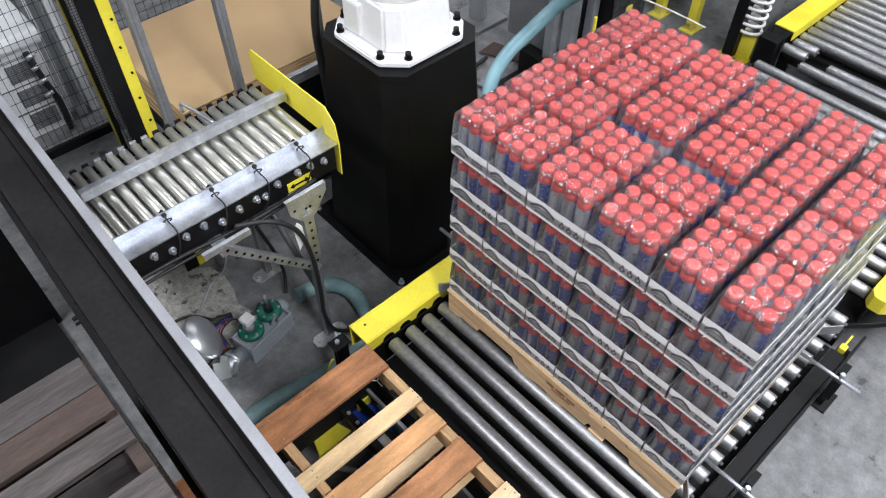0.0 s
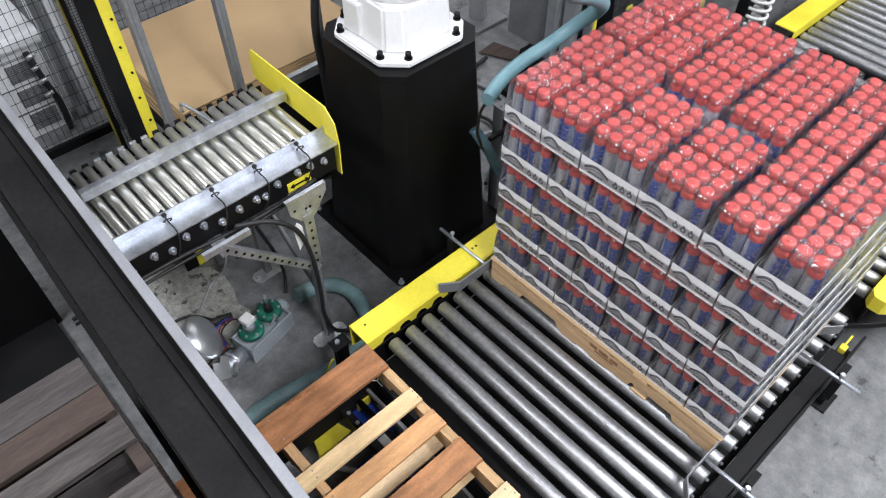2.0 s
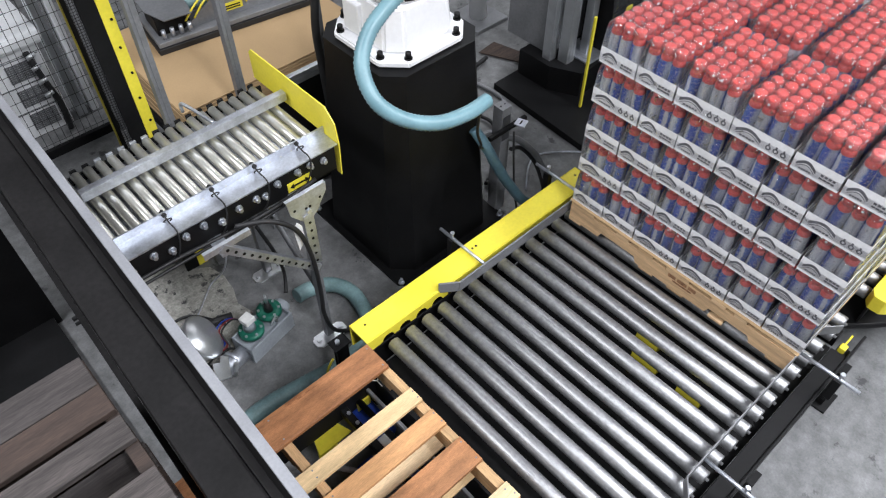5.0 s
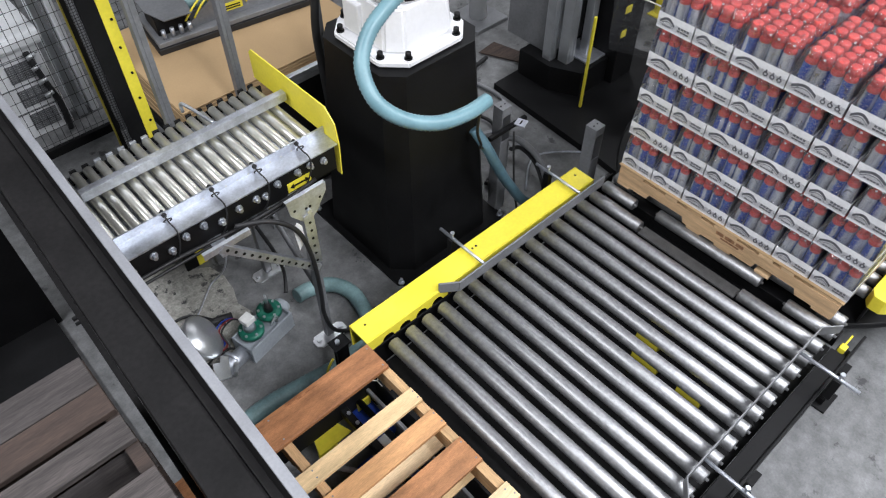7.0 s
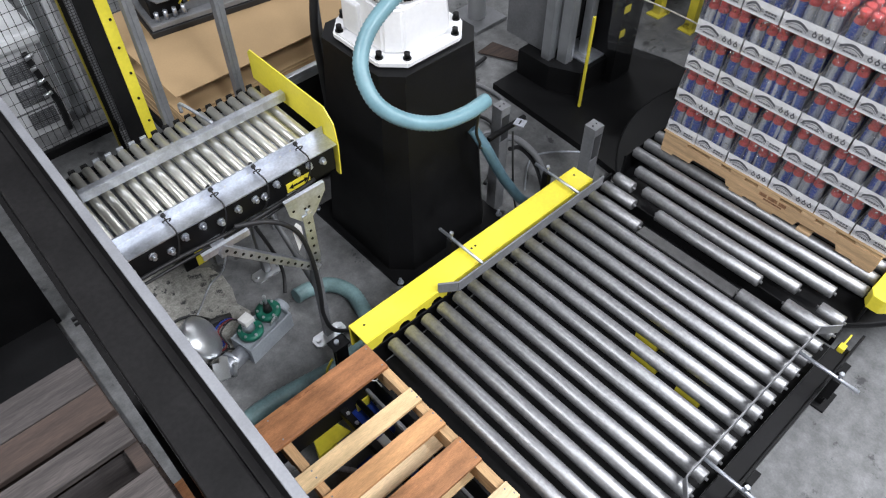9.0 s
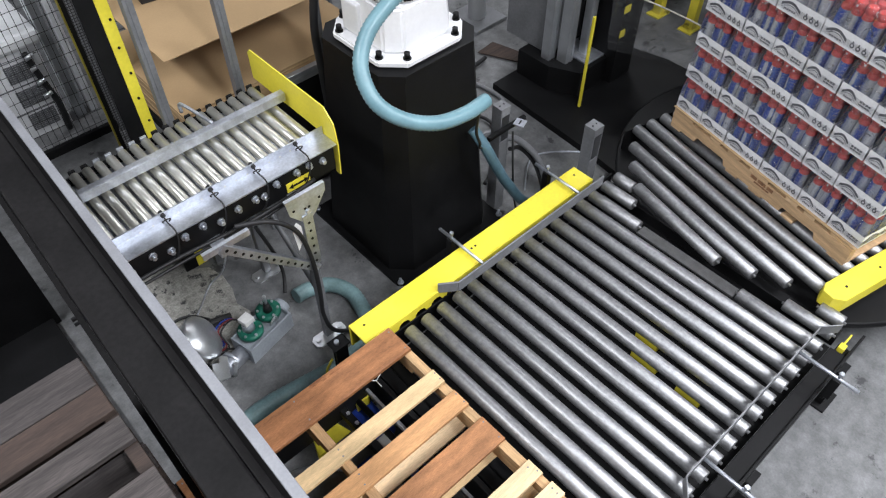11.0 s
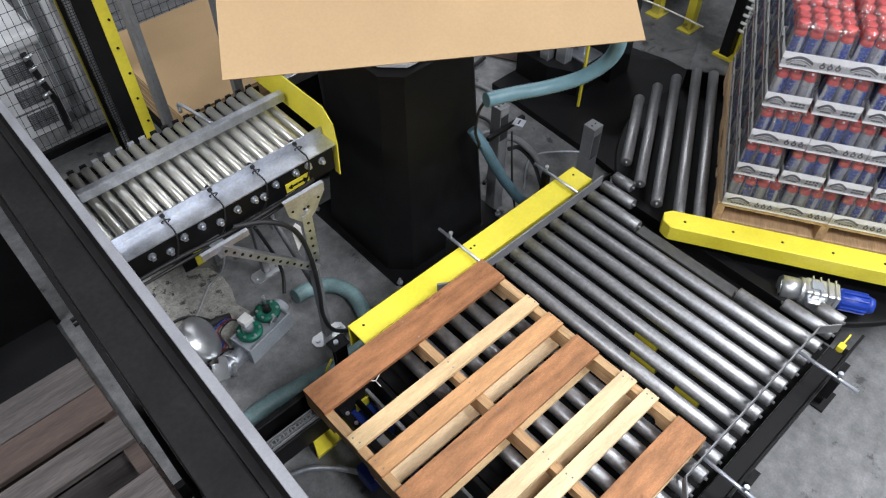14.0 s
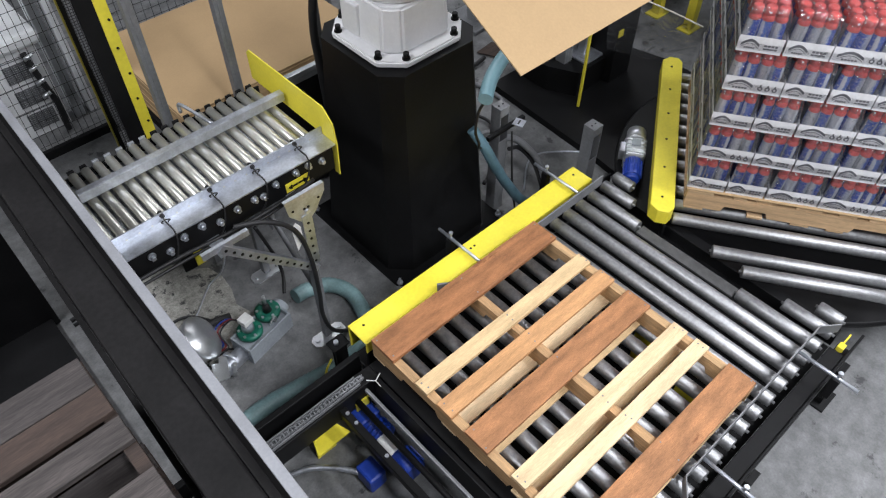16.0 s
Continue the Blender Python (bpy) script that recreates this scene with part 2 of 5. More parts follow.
def rod(bm, a, b, r, seg=16, mi=0, r2=None, caps=True):
    a, b = Vector(a), Vector(b)
    d = b - a
    q = d.to_track_quat("Z", "Y").to_matrix().to_4x4()
    made = bmesh.ops.create_cone(bm, cap_ends=caps, segments=seg, radius1=r, radius2=r if r2 is None else r2, depth=d.length,
                                 matrix=Matrix.Translation((a + b) / 2) @ q)["verts"]
    for f in {f for v in made for f in v.link_faces}:
        f.material_index = mi
        f.smooth = len(f.verts) == 4


def lathe(bm, rows, seg=16, base=Matrix(), mi=None):
    """rows: (z, radius, material) from the bottom up."""
    rings = []
    for z, r, _ in rows:
        rings.append([bm.verts.new(base @ Vector((r * math.cos(2 * math.pi * i / seg), r * math.sin(2 * math.pi * i / seg), z))) for i in range(seg)])
    for k in range(len(rings) - 1):
        for i in range(seg):
            f = bm.faces.new((rings[k][i], rings[k][(i + 1) % seg], rings[k + 1][(i + 1) % seg], rings[k + 1][i]))
            f.smooth, f.material_index = True, rows[k + 1][2]
    top = bm.faces.new(rings[-1])
    top.material_index = rows[-1][2]
    bm.faces.new(rings[0][::-1]).material_index = rows[0][2]


def smooth_path(pts, n=8):
    pts = [Vector(p) for p in pts]
    out = []
    for i in range(len(pts) - 1):
        p0, p1, p2, p3 = pts[max(i - 1, 0)], pts[i], pts[i + 1], pts[min(i + 2, len(pts) - 1)]
        for k in range(n):
            t = k / n
            out.append(0.5 * ((2 * p1) + (p2 - p0) * t + (2 * p0 - 5 * p1 + 4 * p2 - p3) * t * t + (3 * p1 - p0 - 3 * p2 + p3) * t ** 3))
    return out + [pts[-1]]


def tube(bm, pts, r, seg=10, n=8, rib=0.0, step=None):
    path = smooth_path(pts, n)
    if step:
        fine, left = [path[0]], step
        for a, b in zip(path, path[1:]):
            d, done = (b - a).length, 0.0
            while d - done >= left:
                done += left
                fine.append(a.lerp(b, done / d))
                left = step
            left -= d - done
        path = fine
    rings, up = [], Vector((0.3, 0.2, 1)).normalized()
    for i, p in enumerate(path):
        d = (path[min(i + 1, len(path) - 1)] - path[max(i - 1, 0)]).normalized()
        side = d.cross(up)
        side = side.normalized() if side.length > 1e-4 else Vector((1, 0, 0))
        up = side.cross(d).normalized()
        rr = r * (1 + (rib if i % 2 else -rib))
        rings.append([bm.verts.new(p + side * rr * math.cos(2 * math.pi * k / seg) + up * rr * math.sin(2 * math.pi * k / seg)) for k in range(seg)])
    for a, b in zip(rings, rings[1:]):
        for k in range(seg):
            bm.faces.new((a[k], a[(k + 1) % seg], b[(k + 1) % seg], b[k])).smooth = True
    bm.faces.new(rings[0][::-1])
    bm.faces.new(rings[-1])


def prism(bm, outline, z0, z1, top=1.0, centre=(0, 0), mi=0):
    """An upright prism over an outline, its top scaled about centre."""
    a = [bm.verts.new((x, y, z0)) for x, y in outline]
    b = [bm.verts.new((centre[0] + (x - centre[0]) * top, centre[1] + (y - centre[1]) * top, z1)) for x, y in outline]
    n = len(a)
    for i in range(n):
        bm.faces.new((a[i], a[(i + 1) % n], b[(i + 1) % n], b[i])).material_index = mi
    bm.faces.new(b).material_index = mi
    bm.faces.new(a[::-1]).material_index = mi


def plate(bm, outline, axis, at, thick, bevel=0.0):
    """A flat plate: its outline in the two other axes, at `at` on the axis x or y, or z."""
    def place(u, v, w):
        return {"x": (w, u, v), "y": (u, w, v), "z": (u, v, w)}[axis]
    a = [bm.verts.new(place(u, v, at)) for u, v in outline]
    b = [bm.verts.new(place(u, v, at + thick)) for u, v in outline]
    n = len(a)
    new_faces = [bm.faces.new(a), bm.faces.new(b[::-1])]
    for i in range(n):
        new_faces.append(bm.faces.new((a[i], b[i], b[(i + 1) % n], a[(i + 1) % n])))
    bmesh.ops.recalc_face_normals(bm, faces=new_faces)


def mesh_of(name, bm, *mats):
    me = bpy.data.meshes.new(name)
    bm.to_mesh(me)
    bm.free()
    for m in mats:
        me.materials.append(m)
    return me


BASE = {}


def thing(name, at, label, category, group="", kind=""):
    ob = new(name)
    ob.empty_display_size = 0.1
    ob.location = at
    BASE[ob.name] = Vector(at)
    return tagged(ob, label, category, group, kind)


def part(name, bm, material, parent, label=""):
    """A bmesh in the thing's world coordinates becomes one mesh under it."""
    mats = material if isinstance(material, tuple) else (material,)
    ob = new(name, mesh_of(name, bm, *mats))
    ob.parent = parent
    if parent.name in BASE:
        ob.matrix_parent_inverse = Matrix.Translation(-BASE[parent.name])
    return tagged(ob, label)


def piece(name, data, parent, m, label=""):
    """An object of its own on a shared mesh, at a pose in the thing's coordinates."""
    ob = new(name, data)
    ob.parent = parent
    if parent.name in BASE:
        ob.matrix_parent_inverse = Matrix.Translation(-BASE[parent.name])
    ob.matrix_basis = m
    return tagged(ob, label)


def solid(name, bm, material, label, category="", kind="structure"):
    mats = material if isinstance(material, tuple) else (material,)
    return tagged(new(name, mesh_of(name, bm, *mats)), label, category, "", kind)


# ---- the hall ----
def hall():
    bm = bmesh.new()
    box(bm, -5, 9, -5, 7, -0.15, 0)
    solid("floor", bm, CONCRETE, "grey sealed concrete factory floor with scuffs and stains")
    for name, c in (("wall_north", (-5, 9, 6.9, 7.1)), ("wall_south", (-5, 9, -5.1, -4.9)), ("wall_west", (-5.1, -4.9, -4.9, 6.9)), ("wall_east", (8.9, 9.1, -4.9, 6.9))):
        bm = bmesh.new()
        box(bm, *c, 0, 5.6)
        solid(name, bm, WALLPAINT, "plain grey factory wall")
    bm = bmesh.new()
    box(bm, -5.1, 9.1, -5.1, 7.1, 5.6, 5.8)
    solid("ceiling", bm, CEILPAINT, "pale factory ceiling")


ROLL_TOP = 0.475
SIDE_L, SIDE_R = 0.035, -1.315


def roller_mesh(length, r, seg=16, name="roller"):
    bm = bmesh.new()
    h = length / 2
    q = pose(0, 0, 0, 90)
    lathe(bm, [(-h - 0.012, 0.007, 0), (-h, 0.007, 0), (-h, r * 0.55, 0), (-h, r - 0.003, 0), (-h + 0.003, r, 0), (h - 0.003, r, 0), (h, r - 0.003, 0), (h, r * 0.55, 0), (h, 0.007, 0), (h + 0.012, 0.007, 0)], seg, q)
    return mesh_of(name, bm, STEEL)


def pallet_conveyor():
    t = thing("pallet_conveyor", (0.75, -0.64, 0), "pallet roller conveyor with dull steel rollers and a yellow side guard", "conveyor")
    r = 0.0315
    long = roller_mesh(1.31, r)
    for i in range(14):
        piece("roller", long, t, pose(0.115 + i * 0.0985, -0.64, ROLL_TOP - r))
    short, mid, stub = roller_mesh(0.20, r), roller_mesh(0.24, r), roller_mesh(0.12, r)
    piece("roller", short, t, pose(1.60, -0.085, ROLL_TOP - r))
    piece("roller", stub, t, pose(1.70, -0.045, ROLL_TOP - r))
    piece("roller", mid, t, pose(1.60, -1.18, ROLL_TOP - r))
    piece("roller", stub, t, pose(1.70, -1.24, ROLL_TOP - r))
    piece("roller", roller_mesh(0.315, r), t, pose(1.494, -0.143, ROLL_TOP - r))
    piece("roller", roller_mesh(0.415, r), t, pose(1.494, -1.088, ROLL_TOP - r))
    bm = bmesh.new()
    box(bm, 1.458, 1.522, -0.872, -0.312, 0.430, 0.441, 0.002)
    part("transfer_plate", bm, DULLPLATE, t, "flat grey steel plate set between short rollers")
    # guard: top plate and inner scalloped face
    bm = bmesh.new()
    x0, x1 = 0.0, 1.53
    box(bm, x0, x1, 0.055, 0.172, 0.500, 0.512, 0.003)
    box(bm, x0, x1, 0.172, 0.180, 0.36, 0.512, 0.003)
    outline = [(x0, 0.512), (x0, 0.44)]
    for i in range(15):
        c = 0.115 + i * 0.0985
        for a in range(7):
            w = math.pi - a * math.pi / 6
            outline.append((c + 0.0335 * math.cos(w), 0.446 + 0.0325 * math.sin(w)))
    outline += [(x1, 0.44), (x1, 0.512)]
    plate(bm, outline, "y", 0.047, 0.006)
    part("side_guard", bm, YELLOW, t, "yellow painted guard with notches for the rollers")
    for x in (0.055, 0.72, 0.745, 1.48):
        bm = bmesh.new()
        rod(bm, (x, 0.135, 0.5115), (x, 0.135, 0.5135), 0.006, 10)
        part("screw", bm, BLACK, t)
    for y0, y1, name in ((0.05, 0.17, "side_frame"), (SIDE_R - 0.090, SIDE_R - 0.02, "side_frame")):
        bm = bmesh.new()
        box(bm, 0.0, 1.72, y0, y0 + 0.012, 0.28, 0.43, 0.003)
        box(bm, 0.0, 1.72, y0, y1, 0.28, 0.292, 0.003)
        if y0 < 0:
            box(bm, 0.0, 1.56, y0, y1 + 0.012, 0.405, 0.417, 0.003)
        part(name, bm, BLACK, t, "black steel channel")
    bm = bmesh.new()
    for x in (0.02, 1.70):
        box(bm, x - 0.03, x + 0.03, SIDE_R, SIDE_L, 0.30, 0.37, 0.003)
    box(bm, 0.03, 1.66, SIDE_R, SIDE_L, 0.28, 0.30)
    part("pan", bm, BLACK, t, "black pan under the rollers")
    for x in (0.06, 0.85, 1.62):
        for y in (0.10, SIDE_R - 0.08):
            bm = bmesh.new()
            box(bm, x - 0.04, x + 0.04, y - 0.04, y + 0.04, 0.012, 0.28, 0.003)
            box(bm, x - 0.07, x + 0.07, y - 0.07, y + 0.07, 0.0, 0.012, 0.002)
            part("leg", bm, BLACK, t)
    for x, y, w in ((0.93, -0.78, 0.14), (1.03, -0.72, 0.12), (0.92, -1.02, 0.12)):
        bm = bmesh.new()
        box(bm, x, x + 0.035, y - w / 2, y + w / 2, 0.3015, 0.375, 0.002)
        part("bracket", bm, YELLOW, t, "yellow bracket under the rollers")
    # guide bars
    bm = bmesh.new()
    box(bm, 0.50, 1.545, -0.008, 0.002, 0.50, 0.565, 0.003)
    box(bm, 0.405, 0.50, -0.005, 0.005, 0.50, 0.565, 0.003, turn=Matrix.Translation((0.50, -0.003, 0)) @ pose(0, 0, 0, 0, 0, -35) @ Matrix.Translation((-0.50, 0.003, 0)))
    part("guide_bar", bm, GREYSTEEL, t, "flat grey steel guide bar with a bent end")
    bm = bmesh.new()
    box(bm, 0.50, 1.50, -1.253, -1.247, 0.50, 0.56, 0.002)
    box(bm, 1.50, 1.60, -1.253, -1.247, 0.50, 0.56, 0.002, turn=Matrix.Translation((1.50, -1.25, 0)) @ pose(0, 0, 0, 0, 0, -38) @ Matrix.Translation((-1.50, 1.25, 0)))
    box(bm, 0.40, 0.50, -1.253, -1.247, 0.50, 0.56, 0.002, turn=Matrix.Translation((0.50, -1.25, 0)) @ pose(0, 0, 0, 0, 0, 38) @ Matrix.Translation((-0.50, 1.25, 0)))
    part("guide_bar", bm, GREYSTEEL, t, "flat grey steel guide bar with bent ends")
    for x, y0, y1 in ((0.68, 0.0, 0.32), (1.375, 0.0, 0.32), (0.62, -1.25, -1.52), (1.33, -1.25, -1.52)):
        bm = bmesh.new()
        rod(bm, (x, y0, 0.535), (x, y1, 0.535), 0.0085, 10)
        yc = 0.235 if y1 > 0 else -1.43
        rod(bm, (x, yc, 0.535), (x, yc, 0.565), 0.006, 8)
        rod(bm, (x, yc, 0.565), (x, yc, 0.575), 0.011, 6)
        box(bm, x - 0.018, x + 0.018, yc - 0.018, yc + 0.018, 0.40, 0.533, 0.003, 1)
        box(bm, x - 0.018, x + 0.018, min(yc, yc * 0.55 + 0.02), max(yc - 0.02, yc + 0.018), 0.385, 0.405, 0.003, 1)
        part("guide_rod", bm, (GALV, BLACK), t, "bare steel rod in a black clamp post")


# ---- pallets ----
BOARDS = ((0.0, 0.145), (0.281, 0.354), (0.410, 0.495), (0.570, 0.695), (0.814, 0.887), (0.929, 0.994), (1.090, 1.219))


STACKED = ((0.0, 0.118), (0.121, 0.224), (0.247, 0.337), (0.440, 0.565), (0.600, 0.690), (0.800, 0.900), (1.090, 1.219))


def pallet(name, tones, stringer, label, parent=None, group="", boards=BOARDS):
    """A stringer pallet, its origin under its centre; deck boards run along x."""
    t = parent or thing(name, (0, 0, 0), label, "pallet", group)
    rng = random.Random(len(name) + 5)
    for x in (-0.489, 0.0, 0.489):
        bm = bmesh.new()
        pts = [(-0.6095, 0.015), (-0.6095, 0.106), (0.6095, 0.106), (0.6095, 0.015)]
        for c in (0.31, -0.31):
            pts += [(c + 0.115, 0.015), (c + 0.10, 0.05), (c - 0.10, 0.05), (c - 0.115, 0.015)]
        plate(bm, pts, "x", x - 0.019, 0.038)
        part("stringer", bm, stringer, t)
    nail = None
    if not parent and stringer is STRINGER:
        bm = bmesh.new()
        rod(bm, (0, 0, -0.0015), (0, 0, 0.001), 0.0038, 8)
        nail = mesh_of("nail", bm, GREYSTEEL)
    for k, (a, b) in enumerate(boards):
        bm = bmesh.new()
        dx, dz = rng.uniform(-0.006, 0.006), rng.uniform(0, 0.002)
        box(bm, -0.508 + dx, 0.508 + dx, 0.6095 - b, 0.6095 - a, 0.107, 0.127 + dz, 0.0025)
        part("deck_board", bm, tones[k], t)
        if nail:
            for x in (-0.489, 0.0, 0.489):
                for y in (0.6095 - b + 0.02, 0.6095 - a - 0.02):
                    piece("nail", nail, t, pose(x + rng.uniform(-0.01, 0.01), y, 0.127 + dz))
    for a, b in ((0.0, 0.075), (0.435, 0.518), (0.60, 0.69), (0.825, 0.90), (1.12, 1.215)):
        bm = bmesh.new()
        box(bm, -0.508, 0.508, 0.6095 - b, 0.6095 - a, 0.0, 0.0145, 0.002)
        part("bottom_board", bm, tones[1], t)
    return t


PITCH = 0.0622
TIGHT_X, TIGHT_Y = 0.0596, 0.0566


def bottle_mesh():
    """A slim foil bottle with a wide red screw cap and a small white mark on the cap's side."""
    bm = bmesh.new()
    lathe(bm, [(0.004, 0.024, 0), (0.008, 0.0272, 0), (0.124, 0.0272, 0), (0.137, 0.0256, 0), (0.1385, 0.0262, 1), (0.153, 0.0250, 1), (0.158, 0.0205, 1), (0.161, 0.0200, 1), (0.163, 0.0226, 1), (0.187, 0.0229, 1), (0.1925, 0.0222, 1), (0.1950, 0.0198, 1), (0.1957, 0.012, 1)], 14)
    for a0 in (0.4, 3.5):
        ring = []
        for k in range(8):
            w = k * math.pi / 4
            a = a0 + 0.0055 * math.cos(w) / 0.0233
            ring.append(bm.verts.new((0.0235 * math.cos(a), 0.0235 * math.sin(a), 0.176 + 0.0055 * math.sin(w))))
        bm.faces.new(ring).material_index = 2
    return mesh_of("bottle", bm, BOTTLE, REDCAP, LABEL)


def case_mesh(name, nx, ny):
    """A low printed tray for nx by ny bottles, with its marks."""
    bm = bmesh.new()
    w, d, h, k = nx * PITCH - 0.0025, ny * PITCH - 0.007, 0.074, 0.002
    box(bm, -w / 2, w / 2, -d / 2, d / 2, 0.0, 0.003)
    for s in (-1, 1):
        box(bm, -w / 2, w / 2, s * d / 2 - (k if s > 0 else 0), s * d / 2 + (0 if s > 0 else k), 0.003, h)
        box(bm, s * w / 2 - (k if s > 0 else 0), s * w / 2 + (0 if s > 0 else k), -d / 2 + k, d / 2 - k, 0.003, h)
    for side in range(4):
        wide = (w if side % 2 == 0 else d)
        off = (d if side % 2 == 0 else w) / 2
        four = (nx if side % 2 == 0 else ny) == 4
        q = pose(0, 0, 0, 0, 0, 90 * side)

        def quad(pts):
            vs = [bm.verts.new(q @ Vector((u, -off - 0.0006, v))) for u, v in pts]
            bm.faces.new(vs).material_index = 1

        def arch(cx, span, foot, rise, thick, steps=8):
            for i in range(steps):
                (a, za), (b, zb) = [(cx + (u - 0.5) * span, foot + rise * math.sin(math.pi * u)) for u in (i / steps, (i + 1) / steps)]
                quad([(a, za), (b, zb), (b, zb + thick), (a, za + thick)])

        # arched emblem with a thin inner line and a row of small print under it
        span, cx = (0.104, -wide / 2 + 0.070) if four else (0.074, -wide / 2 + 0.050)
        arch(cx, span, 0.026, 0.022, 0.013)
        arch(cx, span * 0.94, 0.019, 0.021, 0.003)
        for i in range(5):
            a = cx - span * 0.30 + i * span * 0.125
            quad([(a, 0.016), (a + span * 0.09, 0.016), (a + span * 0.09, 0.024), (a, 0.024)])
        if four:
            for j in range(3):
                c = wide / 2 - 0.088 + j * 0.030
                for i in range(8):
                    a0, a1 = i * math.pi / 4, (i + 1) * math.pi / 4
                    quad([(c + 0.0115 * math.cos(a0), 0.028 + 0.0115 * math.sin(a0)), (c + 0.0115 * math.cos(a1), 0.028 + 0.0115 * math.sin(a1)),
                          (c + 0.0055 * math.cos(a1), 0.028 + 0.0055 * math.sin(a1)), (c + 0.0055 * math.cos(a0), 0.028 + 0.0055 * math.sin(a0))][::-1])
                quad([(c - 0.0035, 0.039), (c + 0.0035, 0.039), (c + 0.0035, 0.048), (c - 0.0035, 0.048)])
        else:
            c = wide / 2 - 0.047
            for i in range(4):
                a = c - 0.028 + i * 0.0145
                quad([(a, 0.018), (a + 0.0125, 0.018), (a + 0.0125, 0.0255), (a, 0.0255)])
                quad([(a + 0.002, 0.031), (a + 0.0125, 0.031), (a + 0.0125, 0.0405), (a + 0.002, 0.0405)])
    return mesh_of(name, bm, TRAY, INK)


def film_mesh(nx, ny):
    bm = bmesh.new()
    w, d = nx * PITCH - 0.0015, ny * PITCH - 0.006
    vs = []
    for z, s in ((0.012, 0.0), (0.075, -0.001), (0.150, -0.005), (0.184, -0.009), (0.1975, -0.024)):
        vs.append([bm.verts.new((sx * (w / 2 + s), sy * (d / 2 + s), z)) for sx, sy in ((-1, -1), (1, -1), (1, 1), (-1, 1))])
    for a, b in zip(vs, vs[1:]):
        for i in range(4):
            bm.faces.new((a[i], a[(i + 1) % 4], b[(i + 1) % 4], b[i]))
    bm.faces.new(vs[-1])
    return mesh_of("film", bm, FILM)


LAYER = 0.2005


def lean(x, y, rng):
    """A bottle of a case: the film pulls the tops together."""
    return pose(x, y, 0, 22 * y + rng.uniform(-0.8, 0.8), -16 * x + rng.uniform(-0.8, 0.8), 0) @ pose(0, 0, 0, 0, 0, rng.uniform(0, 360))


def pallet_load():
    """The pallet with five layers of shrink-wrapped cases, its origin under its centre."""
    t = thing("pallet_load", (0, 0, 0), "wooden pallet stacked with five layers of shrink-wrapped red-capped bottles", "pallet load")
    pallet("pallet_load", [TANWOOD] * 7, TANWOOD, "", t)
    bm = bmesh.new()
    box(bm, -0.512, 0.512, -0.62, 0.62, 0.1295, 0.1335)
    part("slip_sheet", bm, KRAFT, t, "tan cardboard sheet under the cases")
    for a, b, z0, z1 in ((0.02, -0.02, 0.078, 0.098), (-0.03, -0.08, 0.078, 0.098), (-0.09, -0.13, 0.078, 0.098), (-0.01, -0.11, 0.062, 0.072)):
        bm = bmesh.new()
        box(bm, -0.5092, -0.5083, b, a, z0, z1)
        part("stamp_bar", bm, STAMP, t)
    bottle = bottle_mesh()
    trays = {4: case_mesh("case", 3, 4), 3: case_mesh("case", 4, 3)}
    films = {4: film_mesh(3, 4), 3: film_mesh(4, 3)}
    rng = random.Random(4)
    for layer in range(5):
        z = 0.134 + layer * LAYER
        y = 10 * PITCH
        for wide in ((3, 3, 4, 4, 3, 3) if layer % 2 == 0 else (4, 3, 3, 3, 3, 4)):
            deep = 4 if wide == 3 else 3
            count = 16 // deep
            x = -8 * PITCH
            for c in range(count):
                if wide == 4 and layer % 2 and c:
                    x += PITCH / 4
                elif wide == 4 and layer % 2 == 0 and c == 2:
                    x += PITCH
                m = pose(x + deep * PITCH / 2 + rng.uniform(-0.002, 0.002), y - wide * PITCH / 2 + rng.uniform(-0.002, 0.002), z, 0, 0, rng.uniform(-0.6, 0.6))
                case = piece("case", trays[3 if deep == 4 else 4], t, m)
                piece("film", films[3 if deep == 4 else 4], case, Matrix())
                for i in range(deep):
                    for j in range(wide):
                        piece("bottle", bottle, case, lean((i - deep / 2 + 0.5) * TIGHT_X, (j - wide / 2 + 0.5) * TIGHT_Y, rng))
                x += deep * PITCH
            y -= wide * PITCH
    return t


# ---- turntable ----
TURN_X, TURN_Y = 2.562, -0.610


